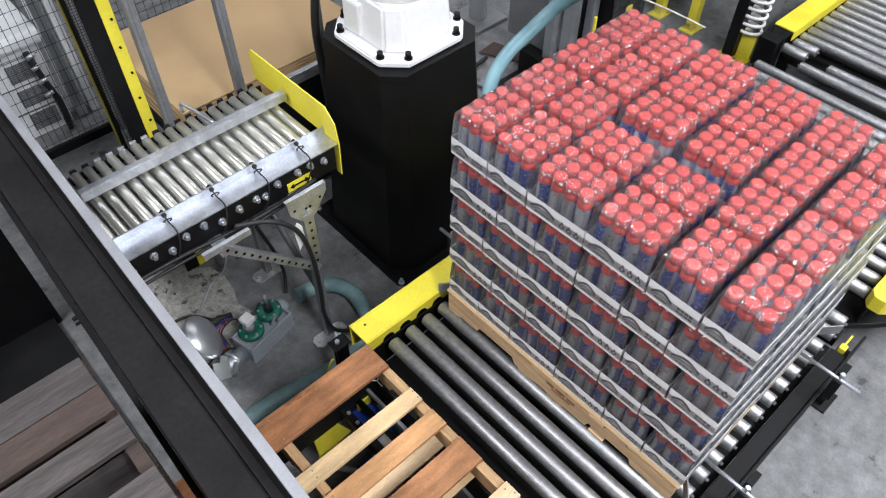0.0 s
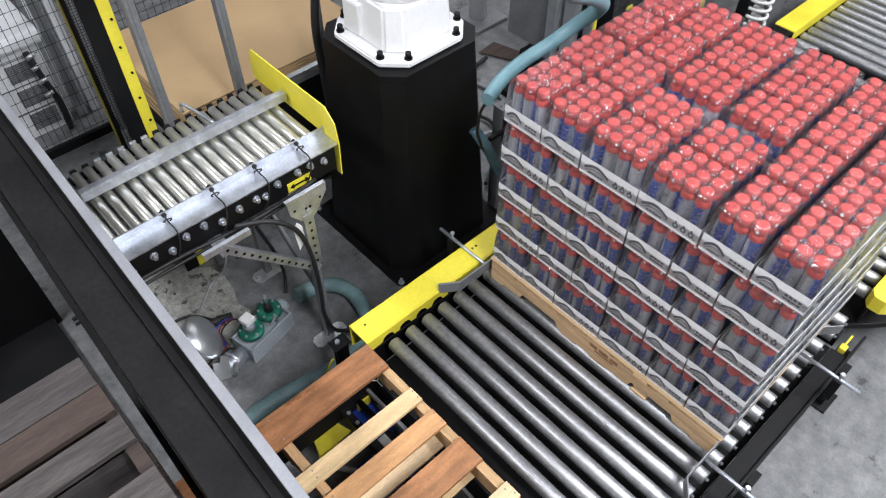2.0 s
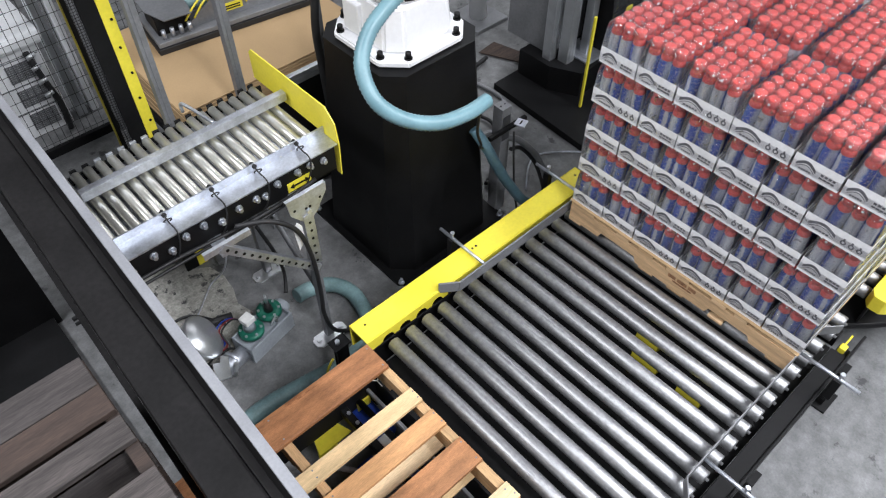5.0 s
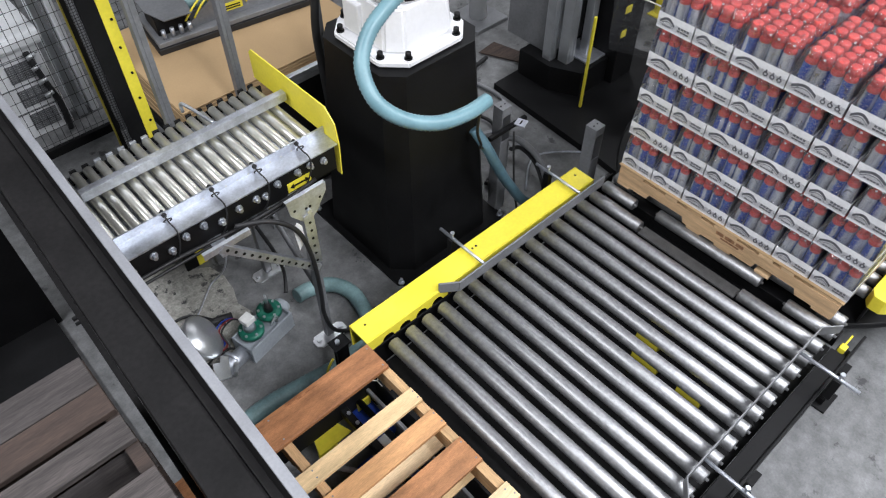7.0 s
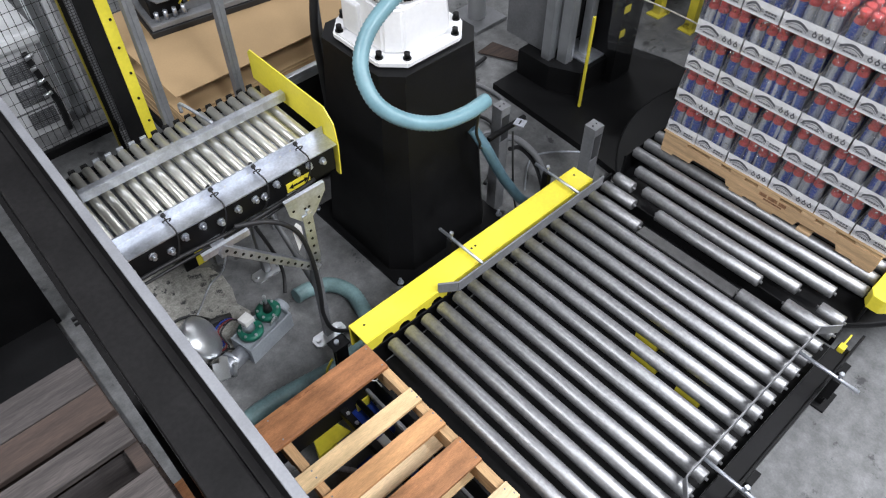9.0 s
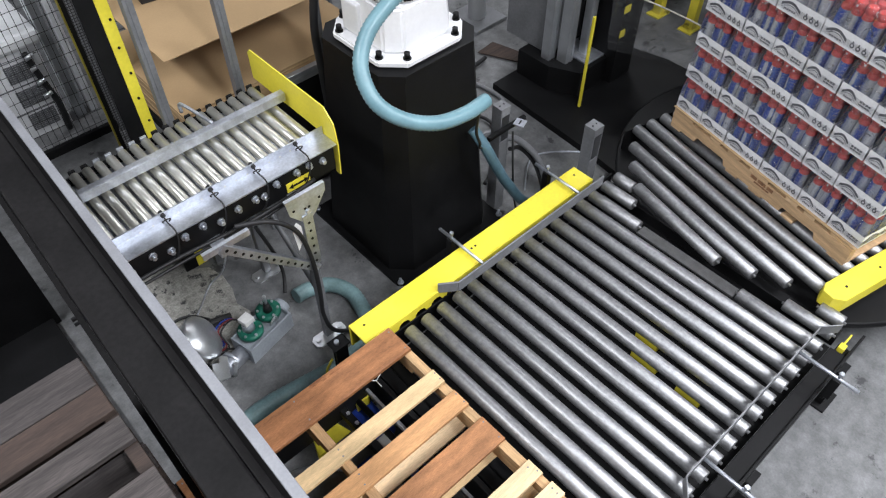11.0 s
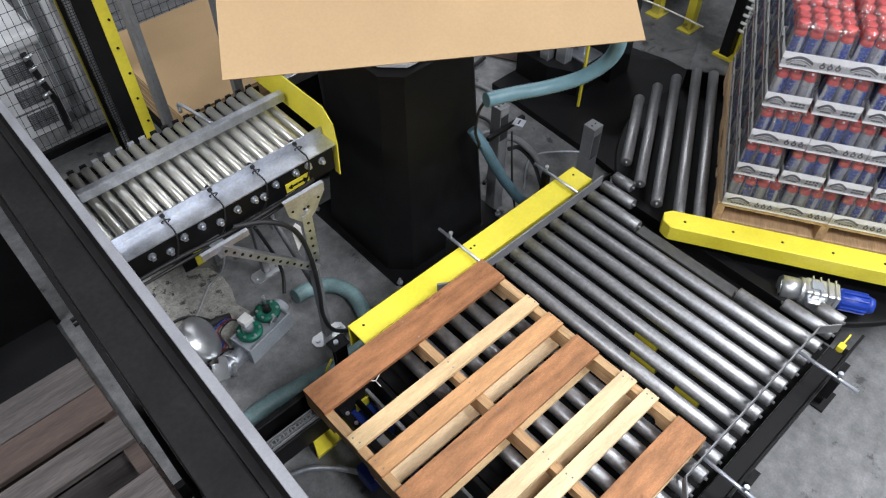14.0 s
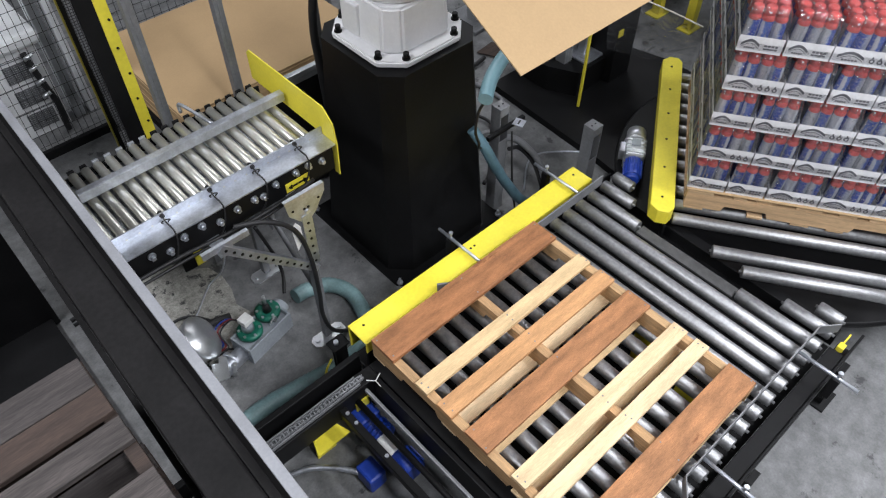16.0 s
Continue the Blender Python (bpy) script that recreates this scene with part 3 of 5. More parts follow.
def turntable():
    """Roller deck that turns, its origin on the floor at the axis."""
    t = thing("turntable", (0, 0, 0), "stretch-wrapper turntable with steel rollers and one yellow side beam", "turntable")
    r = 0.0315
    full = roller_mesh(1.36, r)
    for i in range(13):
        piece("roller", full, t, pose(-0.618 + i * 0.103, 0, ROLL_TOP - r))
    for x, half in ((-0.735, 0.575), (-0.838, 0.45), (-0.93, 0.30), (0.80, 0.48), (0.90, 0.34)):
        piece("roller", roller_mesh(2 * half, r), t, pose(x, 0, ROLL_TOP - r))
    bm = bmesh.new()
    out = [(-0.70, -0.712), (-0.70, -0.768), (-0.66, -0.808), (0.63, -0.808), (0.67, -0.768), (0.67, -0.712), (0.63, -0.688), (-0.66, -0.688)]
    prism(bm, out, 0.44, 0.530)
    bmesh.ops.recalc_face_normals(bm, faces=bm.faces[:])
    bmesh.ops.bevel(bm, geom=bm.edges[:], offset=0.003, segments=1, affect="EDGES")
    beam = part("side_beam", bm, YELLOW, t, "yellow painted side beam with chamfered ends")
    for k in range(6):
        bm = bmesh.new()
        rod(bm, (-0.594 + k * 0.232, -0.752, 0.529), (-0.594 + k * 0.232, -0.752, 0.532), 0.007, 8)
        part("screw", bm, BLACK, beam)
    bm = bmesh.new()
    lathe(bm, [(0.25, 0.99, 0), (0.27, 1.0, 0), (0.29, 1.0, 0), (0.30, 0.99, 0)], 64)
    part("deck", bm, BLACK, t, "round black steel deck")
    for y in (-0.715, 0.70):
        bm = bmesh.new()
        box(bm, -0.68, 0.68, y - 0.006, y + 0.006, 0.301, 0.435, 0.002)
        part("side_channel", bm, BLACK, t)
    at = Matrix.Translation((0.11, -0.90, 0.385))
    bm = bmesh.new()
    rod(bm, at @ Vector((-0.20, 0, 0)), at @ Vector((-0.12, 0, 0)), 0.056, 20)
    rod(bm, at @ Vector((-0.21, 0, 0)), at @ Vector((-0.20, 0, 0)), 0.048, 20, r2=0.03)
    rod(bm, at @ Vector((-0.12, 0, 0)), at @ Vector((-0.10, 0, 0)), 0.064, 20)
    box(bm, -0.10, 0.06, -0.052, 0.052, -0.07, 0.052, 0.012, 0, at)
    box(bm, -0.085, 0.0, -0.085, -0.05, -0.05, 0.02, 0.006, 0, at)
    gear = part("gearbox", bm, ALU, t, "bare aluminium gearbox with ribs")
    for k in range(4):
        bm = bmesh.new()
        box(bm, -0.07 + k * 0.034, -0.062 + k * 0.034, -0.058, 0.058, -0.06, 0.060, 0.002, 0, at)
        part("rib", bm, ALU, gear)
    bm = bmesh.new()
    box(bm, -0.075, -0.02, -0.025, 0.025, 0.053, 0.062, 0.001, 0, at)
    part("rating_plate", bm, CASTGREY, gear)
    bm = bmesh.new()
    rod(bm, at @ Vector((0.06, 0, 0)), at @ Vector((0.19, 0, 0)), 0.046, 20)
    rod(bm, at @ Vector((0.19, 0, 0)), at @ Vector((0.22, 0, 0)), 0.046, 20, r2=0.036)
    drive = part("motor", bm, BLUE, t, "blue finned electric motor")
    for k in range(12):
        bm = bmesh.new()
        box(bm, 0.07, 0.185, -0.003, 0.003, 0.044, 0.054, 0, 0, at @ pose(0, 0, 0, 30 * k))
        part("fin", bm, BLUE, drive)
    return t


def turntable_base():
    bm = bmesh.new()
    lathe(bm, [(0.0, 0.80, 0), (0.20, 0.80, 0), (0.245, 0.76, 0), (0.248, 0.3, 0)], 48, Matrix.Translation((TURN_X, TURN_Y, 0)))
    ob = thing("wrapper_stand", (TURN_X, TURN_Y, 0), "round black base under the wrapper turntable", "machine base")
    part("drum", bm, BLACK, ob)


# ---- robot ----
AXIS_X, AXIS_Y = 0.95, 0.90


def octagon(h, c):
    return [(AXIS_X + x, AXIS_Y + y) for x, y in ((-h, -h + c), (-h + c, -h), (h - c, -h), (h, -h + c), (h, h - c), (h - c, h), (-h + c, h), (-h, h - c))]


def robot():
    t = thing("robot_pedestal", (AXIS_X, AXIS_Y, 0), "tall tapered black steel robot pedestal bolted to the floor", "pedestal")
    bm = bmesh.new()
    prism(bm, octagon(0.365, 0.10), 0.016, 1.215, 0.80, (AXIS_X, AXIS_Y))
    part("column", bm, BLACK, t)
    bm = bmesh.new()
    prism(bm, octagon(0.405, 0.03), 0.0, 0.016)
    part("base_plate", bm, BLACK, t)
    bm = bmesh.new()
    prism(bm, octagon(0.295, 0.085), 1.215, 1.25)
    part("top_plate", bm, BLACK, t)
    for sx in (-1, 1):
        for sy in (-1, 1):
            bm = bmesh.new()
            x, y = AXIS_X + sx * 0.385, AXIS_Y + sy * 0.385
            rod(bm, (x, y, 0.016), (x, y, 0.03), 0.018, 6)
            rod(bm, (x, y, 0.03), (x, y, 0.055), 0.008, 10)
            part("anchor_bolt", bm, GALV, t)
    b = thing("palletizing_robot", (AXIS_X, AXIS_Y, 1.25), "white painted cast robot base with dark bolts", "robot")
    bm = bmesh.new()
    prism(bm, octagon(0.262, 0.10), 1.252, 1.285)
    bmesh.ops.bevel(bm, geom=bm.edges[:], offset=0.008, segments=2, affect="EDGES")
    part("flange", bm, WHITE, b)
    bm = bmesh.new()
    prism(bm, octagon(0.205, 0.07), 1.285, 1.50, 0.92, (AXIS_X, AXIS_Y))
    bmesh.ops.bevel(bm, geom=bm.edges[:], offset=0.012, segments=2, affect="EDGES")
    box(bm, AXIS_X - 0.215, AXIS_X - 0.12, AXIS_Y + 0.02, AXIS_Y + 0.14, 1.30, 1.46, 0.01)
    part("housing", bm, WHITE, b)
    for sx, sy in ((-1, -0.62), (-0.62, -1), (1, -0.62), (0.62, -1), (-1, 0.62), (-0.62, 1), (1, 0.62), (0.62, 1)):
        bm = bmesh.new()
        x, y = AXIS_X + sx * 0.235, AXIS_Y + sy * 0.235
        rod(bm, (x, y, 1.285), (x, y, 1.292), 0.019, 14)
        rod(bm, (x, y, 1.292), (x, y, 1.318), 0.0135, 14)
        part("bolt", bm, BLACK, b)


def robot_column():
    """The turning column over the base, its origin on the axis."""
    t = thing("robot_column", (0, 0, 0), "white painted turning column of the palletizing robot", "robot arm")
    bm = bmesh.new()
    lathe(bm, [(1.503, 0.185, 0), (1.515, 0.195, 0), (1.56, 0.195, 0), (1.575, 0.180, 0), (1.60, 0.180, 0)], 48)
    box(bm, -0.16, 0.16, -0.14, 0.14, 1.60, 2.05, 0.02)
    part("casting", bm, WHITE, t)
    for a in (200, 245, 20):
        bm = bmesh.new()
        box(bm, 0.185, 0.215, -0.022, 0.022, 1.525, 1.565, 0.004, 0, pose(0, 0, 0, 0, 0, a))
        part("stop_block", bm, BLACK, t)
    return t


HOSE_END = (0.825, 0.191)


def robot_hose():
    """The loop of hose that swings with the arm, its origin on the floor under its lower end."""
    t = thing("vacuum_hose", (0, 0, 0), "pale teal ribbed vacuum hose hanging in a loop from the robot", "hose")
    pts = [(0.80, 0.50, 1.90), (0.755, 0.473, 1.835), (0.687, 0.46, 1.798), (0.562, 0.462, 1.743), (0.444, 0.451, 1.67), (0.362, 0.398, 1.588), (0.347, 0.308, 1.492), (0.419, 0.236, 1.411), (0.541, 0.179, 1.36), (0.69, 0.168, 1.334), (0.825, 0.191, 1.315)]
    bm = bmesh.new()
    tube(bm, [(x - HOSE_END[0], y - HOSE_END[1], z) for x, y, z in pts], 0.0300, 16, 10, 0.060, 0.0085)
    part("tube", bm, HOSE, t)
    return t


# ---- gripper and sheet ----
def gripper():
    """The vacuum head, its origin under its centre."""
    t = thing("vacuum_gripper", (0, 0, 0), "grey steel vacuum gripper head with teal hose and yellow air lines", "robot gripper")
    bm = bmesh.new()
    box(bm, -0.48, 0.48, -0.15, 0.23, 0.0, 0.035, 0.004)
    part("foam_pad", bm, RUBBER, t, "black foam vacuum pad")
    bm = bmesh.new()
    box(bm, -0.47, 0.47, -0.14, 0.22, 0.036, 0.065, 0.004)
    part("box_plate", bm, GREYSTEEL, t)
    bm = bmesh.new()
    plate(bm, [(0.30, 0.066), (0.10, 0.20), (-0.45, 0.20), (-0.45, 0.066)], "y", 0.155, 0.006)
    part("gusset", bm, GREYSTEEL, t)
    bm = bmesh.new()
    plate(bm, [(0.46, 0.05), (0.40, 0.20), (0.24, 0.20), (0.22, -0.08), (0.46, -0.08)], "z", 0.17, 0.006)
    part("cover_plate", bm, GREYSTEEL, t)
    bm = bmesh.new()
    box(bm, 0.25, 0.44, -0.06, 0.15, 0.066, 0.168, 0.004)
    part("valve_block", bm, BLACK, t)
    for k in range(4):
        bm = bmesh.new()
        rod(bm, (0.42 - k * 0.05, 0.19, 0.07), (0.42 - k * 0.05, 0.19, 0.12), 0.012, 10)
        part("fitting", bm, GALV, t)
    bm = bmesh.new()
    tube(bm, [(0.24, 0.02, 0.13), (0.05, 0.02, 0.15), (-0.2, -0.02, 0.20), (-0.42, -0.08, 0.32)], 0.045, 12, 8, 0.03, 0.012)
    part("hose", bm, HOSEDARK, t, "dark teal ribbed hose")
    for dx in (0.0, 0.05, 0.36):
        bm = bmesh.new()
        tube(bm, [(0.28 - dx, 0.17, 0.12), (0.22 - dx, 0.19, 0.20), (0.14 - dx, 0.15, 0.22), (0.10 - dx, 0.08, 0.10)], 0.006, 6, 6)
        part("air_line", bm, YELLOW, t, "yellow air line")
    bm = bmesh.new()
    box(bm, -0.06, 0.06, 0.1615, 0.1665, 0.095, 0.14)
    lab = part("warning_label", bm, YELLOW, t)
    for k in range(2):
        bm = bmesh.new()
        box(bm, -0.045, 0.045, 0.1668, 0.1685, 0.105 + k * 0.014, 0.112 + k * 0.014)
        part("text_bar", bm, BLACK, lab)
    bm = bmesh.new()
    rod(bm, (0.0, 0.0, 0.066), (0.0, 0.0, 0.9), 0.07, 24)
    part("wrist", bm, WHITE, t)
    return t


def carried_sheet():
    bm = bmesh.new()
    box(bm, -0.60, 0.60, -0.46, 0.46, -0.004, 0.0)
    t = thing("slip_sheet", (0, 0, 0), "plain pale tan cardboard slip sheet carried by the gripper", "cardboard")
    part("board", bm, KRAFT, t)
    return t


# ---- case conveyor ----
CASE_TOP = 1.13


def case_conveyor():
    t = thing("case_conveyor", (-0.15, 0.9, 0), "case roller conveyor with bright zinc rollers on braced steel legs", "conveyor")
    r = 0.0205
    bm = bmesh.new()
    h = 0.23
    lathe(bm, [(-h - 0.012, 0.005, 0), (-h, 0.005, 0), (-h, r - 0.002, 0), (-h + 0.002, r, 0), (h - 0.002, r, 0), (h, r - 0.002, 0), (h, 0.005, 0), (h + 0.012, 0.005, 0)], 14, pose(0, 0, 0, 90))
    roller = mesh_of("roller", bm, ZINC)
    for i in range(20):
        piece("roller", roller, t, pose(0.268 - i * 0.0533, 0.935, CASE_TOP - r))
    # Added sheet: stands in for pale floor reflections between the rollers.
    bm = bmesh.new()
    box(bm, -0.80, 0.325, 0.70, 1.178, 1.050, 1.058, 0.001)
    part("bed_pan", bm, GALV, t, "galvanised pan added under the rollers to lighten the gaps")
    # near and far side channels
    bm = bmesh.new()
    plate(bm, [(0.70, 1.10), (0.70, 1.145), (0.694, 1.145), (0.694, 1.106), (0.60, 1.106), (0.60, 1.10)], "x", -0.80, 1.135)
    part("side_rail", bm, GALV, t, "bright galvanised angle rail")
    bm = bmesh.new()
    box(bm, -0.80, 0.325, 0.612, 0.622, 0.965, 1.0985, 0.002)
    box(bm, -0.80, 0.325, 0.622, 0.69, 0.965, 0.975, 0.002)
    part("side_channel", bm, BLACK, t)
    bm = bmesh.new()
    box(bm, -0.80, 0.325, 1.18, 1.19, 0.965, 1.098, 0.002)
    part("side_channel", bm, BLACK, t)
    for i in range(20):
        bm = bmesh.new()
        x = 0.268 - i * 0.0533
        box(bm, x - 0.014, x + 0.014, 1.167, 1.179, 1.10, 1.135, 0.002)
        part("roller_bracket", bm, GALV if 9 < i < 15 else BLACK, t)
    bm = bmesh.new()
    box(bm, -0.63, 0.325, 0.95, 0.956, 1.145, 1.188, 0.002)
    box(bm, -0.63, 0.325, 0.956, 0.985, 1.182, 1.188, 0.002)
    part("centre_guide", bm, GALV, t, "galvanised angle guide along the rollers")
    bm = bmesh.new()
    tube(bm, [(-0.06, 1.20, 1.14), (-0.06, 1.19, 1.19), (-0.04, 1.10, 1.19), (-0.02, 0.985, 1.185)], 0.008, 8, 5)
    part("guide_arm", bm, GALV, t)
    bm = bmesh.new()
    plate(bm, [(0.605, 0.922), (0.595, 1.10), (0.61, 1.205), (0.67, 1.262), (1.235, 1.262), (1.255, 1.24), (1.255, 1.10), (0.66, 1.10), (0.635, 0.922)], "x", 0.338, 0.006)
    part("end_stop", bm, YELLOW, t, "yellow end stop plate")
    rng = random.Random(3)
    for i in range(13):
        bm = bmesh.new()
        x = 0.27 - i * 0.075 + rng.uniform(-0.022, 0.022)
        z = 1.052 + rng.uniform(-0.025, 0.02)
        if 0.04 < x < 0.21:
            z = 1.066
        rod(bm, (x, 0.612, z), (x, 0.604, z), 0.017, 8)
        rod(bm, (x, 0.604, z), (x, 0.588, z), 0.010, 6)
        part("axle_nut", bm, GALV, t)
    bm = bmesh.new()
    box(bm, 0.066, 0.184, 0.606, 0.611, 0.984, 1.030)
    arrow = part("arrow_label", bm, YELLOW, t, "yellow direction label")
    bm = bmesh.new()
    box(bm, 0.092, 0.158, 0.6035, 0.6055, 1.003, 1.012)
    plate(bm, [(0.076, 1.0075), (0.096, 1.021), (0.096, 0.994)], "y", 0.6035, 0.002)
    plate(bm, [(0.174, 1.0075), (0.154, 1.021), (0.154, 0.994)], "y", 0.6035, 0.002)
    part("arrow", bm, BLACK, arrow)
    for x in (-0.43, -0.22, -0.02, 0.19):
        bm = bmesh.new()
        tube(bm, [(x, 0.690, 1.135), (x - 0.002, 0.66, 1.125), (x, 0.60, 1.115), (x - 0.01, 0.588, 1.06), (x - 0.03, 0.595, 1.0), (x - 0.05, 0.605, 0.97)], 0.0035, 6, 5)
        rod(bm, (x, 0.686, 1.135), (x, 0.714, 1.135), 0.010, 12)
        tube(bm, [(x - 0.012, 0.67, 1.118), (x - 0.018, 0.66, 1.135), (x, 0.655, 1.142), (x + 0.015, 0.66, 1.13), (x + 0.008, 0.668, 1.115)], 0.003, 6, 5)
        part("sensor", bm, RUBBER, t, "black sensor with a thin cable")
    bm = bmesh.new()
    tube(bm, [(0.2, 0.60, 0.985), (0.0, 0.585, 0.975), (-0.2, 0.59, 0.97), (-0.5, 0.60, 0.985), (-0.9, 0.60, 0.98)], 0.009, 8, 6)
    tube(bm, [(0.15, 0.59, 0.965), (-0.1, 0.58, 0.955), (-0.4, 0.59, 0.96), (-0.9, 0.59, 0.96)], 0.007, 8, 6)
    part("cable_run", bm, RUBBER, t)
    for y in (0.50, 1.075):
        bm = bmesh.new()
        plate(bm, [(-0.012, 1.05), (0.187, 1.048), (0.186, 1.005), (0.125, 0.915), (0.095, 0.89), (0.055, 0.895), (0.0, 0.965)], "y", y, 0.005)
        box(bm, -0.012, 0.187, y + 0.005, y + 0.018, 1.044, 1.05, 0.001)
        box(bm, 0.06, 0.11, y + 0.005, 0.625 if y < 1 else 1.179, 0.967, 0.973, 0.001)
        gusset = part("gusset", bm, GALV, t, "galvanised gusset plate")
        for u, v in ((0.02, 0.985), (0.075, 0.965), (0.095, 0.965), (0.15, 0.985)):
            bm = bmesh.new()
            rod(bm, (u, y - 0.0005, v), (u, y - 0.002, v), 0.007, 8)
            part("hole", bm, BLACK, gusset)
        bm = bmesh.new()
        rod(bm, (0.085, y, 0.945), (0.085, y - 0.010, 0.945), 0.011, 6)
        part("bolt", bm, ALU, gusset)
        bm = bmesh.new()
        box(bm, 0.052, 0.102, y - 0.006, y - 0.001, 0.60, 0.93, 0.001)
        box(bm, 0.0965, 0.102, y + 0.006, y + 0.042, 0.60, 0.93, 0.001)
        sleeve = part("leg_sleeve", bm, GALV, t, "zinc slotted leg sleeve")
        for k in range(6):
            bm = bmesh.new()
            rod(bm, (0.077, y - 0.0065, 0.63 + k * 0.05), (0.077, y - 0.0085, 0.63 + k * 0.05), 0.007, 8)
            part("hole", bm, BLACK, sleeve)
        bm = bmesh.new()
        box(bm, 0.054, 0.094, y + 0.006, y + 0.044, 0.01, 0.93, 0.003)
        leg = part("leg", bm, GREYSTEEL, t, "grey square leg")
        bm = bmesh.new()
        plate(bm, [(-0.022, y - 0.005), (0.0, y - 0.026), (0.145, y - 0.026), (0.167, y - 0.005), (0.167, y + 0.035), (0.145, y + 0.055), (0.0, y + 0.055), (-0.022, y + 0.035)], "z", 0.0, 0.010)
        rod(bm, (0.005, y + 0.015, 0.01), (0.005, y + 0.015, 0.022), 0.012, 6)
        rod(bm, (0.140, y + 0.015, 0.01), (0.140, y + 0.015, 0.022), 0.012, 6)
        part("foot", bm, ALU, leg, "zinc foot plate with anchor bolts")
    reach = math.hypot(0.405, 0.45)
    lie = Matrix.Translation((-0.325, 0.0, 1.022)) @ pose(0, 0, 0, 0, math.degrees(math.atan2(0.45, 0.405)), 0)
    bm = bmesh.new()
    box(bm, 0.0, reach, 0.488, 0.4925, -0.019, 0.019, 0.001, 0, lie)
    box(bm, 0.0, reach, 0.4925, 0.515, 0.015, 0.019, 0.001, 0, lie)
    brace = part("knee_brace", bm, GALV, t, "perforated galvanised knee brace")
    for k in range(13):
        bm = bmesh.new()
        rod(bm, lie @ Vector((0.03 + k * 0.045, 0.4878, 0.0)), lie @ Vector((0.03 + k * 0.045, 0.4865, 0.0)), 0.0078, 8)
        part("hole", bm, BLACK, brace)
    bm = bmesh.new()
    rod(bm, (0.07, 0.545, 0.40), (0.06, 1.09, 0.93), 0.016, 8)
    part("cross_brace", bm, GREYSTEEL, t)
    bm = bmesh.new()
    plate(bm, [(-0.40, 1.035), (-0.19, 1.035), (-0.19, 1.005), (-0.40, 1.005)], "y", 0.494, 0.005)
    box(bm, -0.40, -0.19, 0.499, 0.512, 1.029, 1.035, 0.001)
    box(bm, -0.33, -0.27, 0.499, 0.63, 0.967, 0.973, 0.001)
    box(bm, -0.33, -0.27, 0.495, 0.499, 0.967, 1.005, 0.001)
    part("brace_angle", bm, GALV, t)
    bm = bmesh.new()
    plate(bm, [(0.012, 0.935), (-0.013, 0.905), (-0.001, 0.765), (0.034, 0.815), (0.032, 0.90)], "y", 0.484, 0.001)
    part("tag", bm, LABEL, t, "white paper tag")


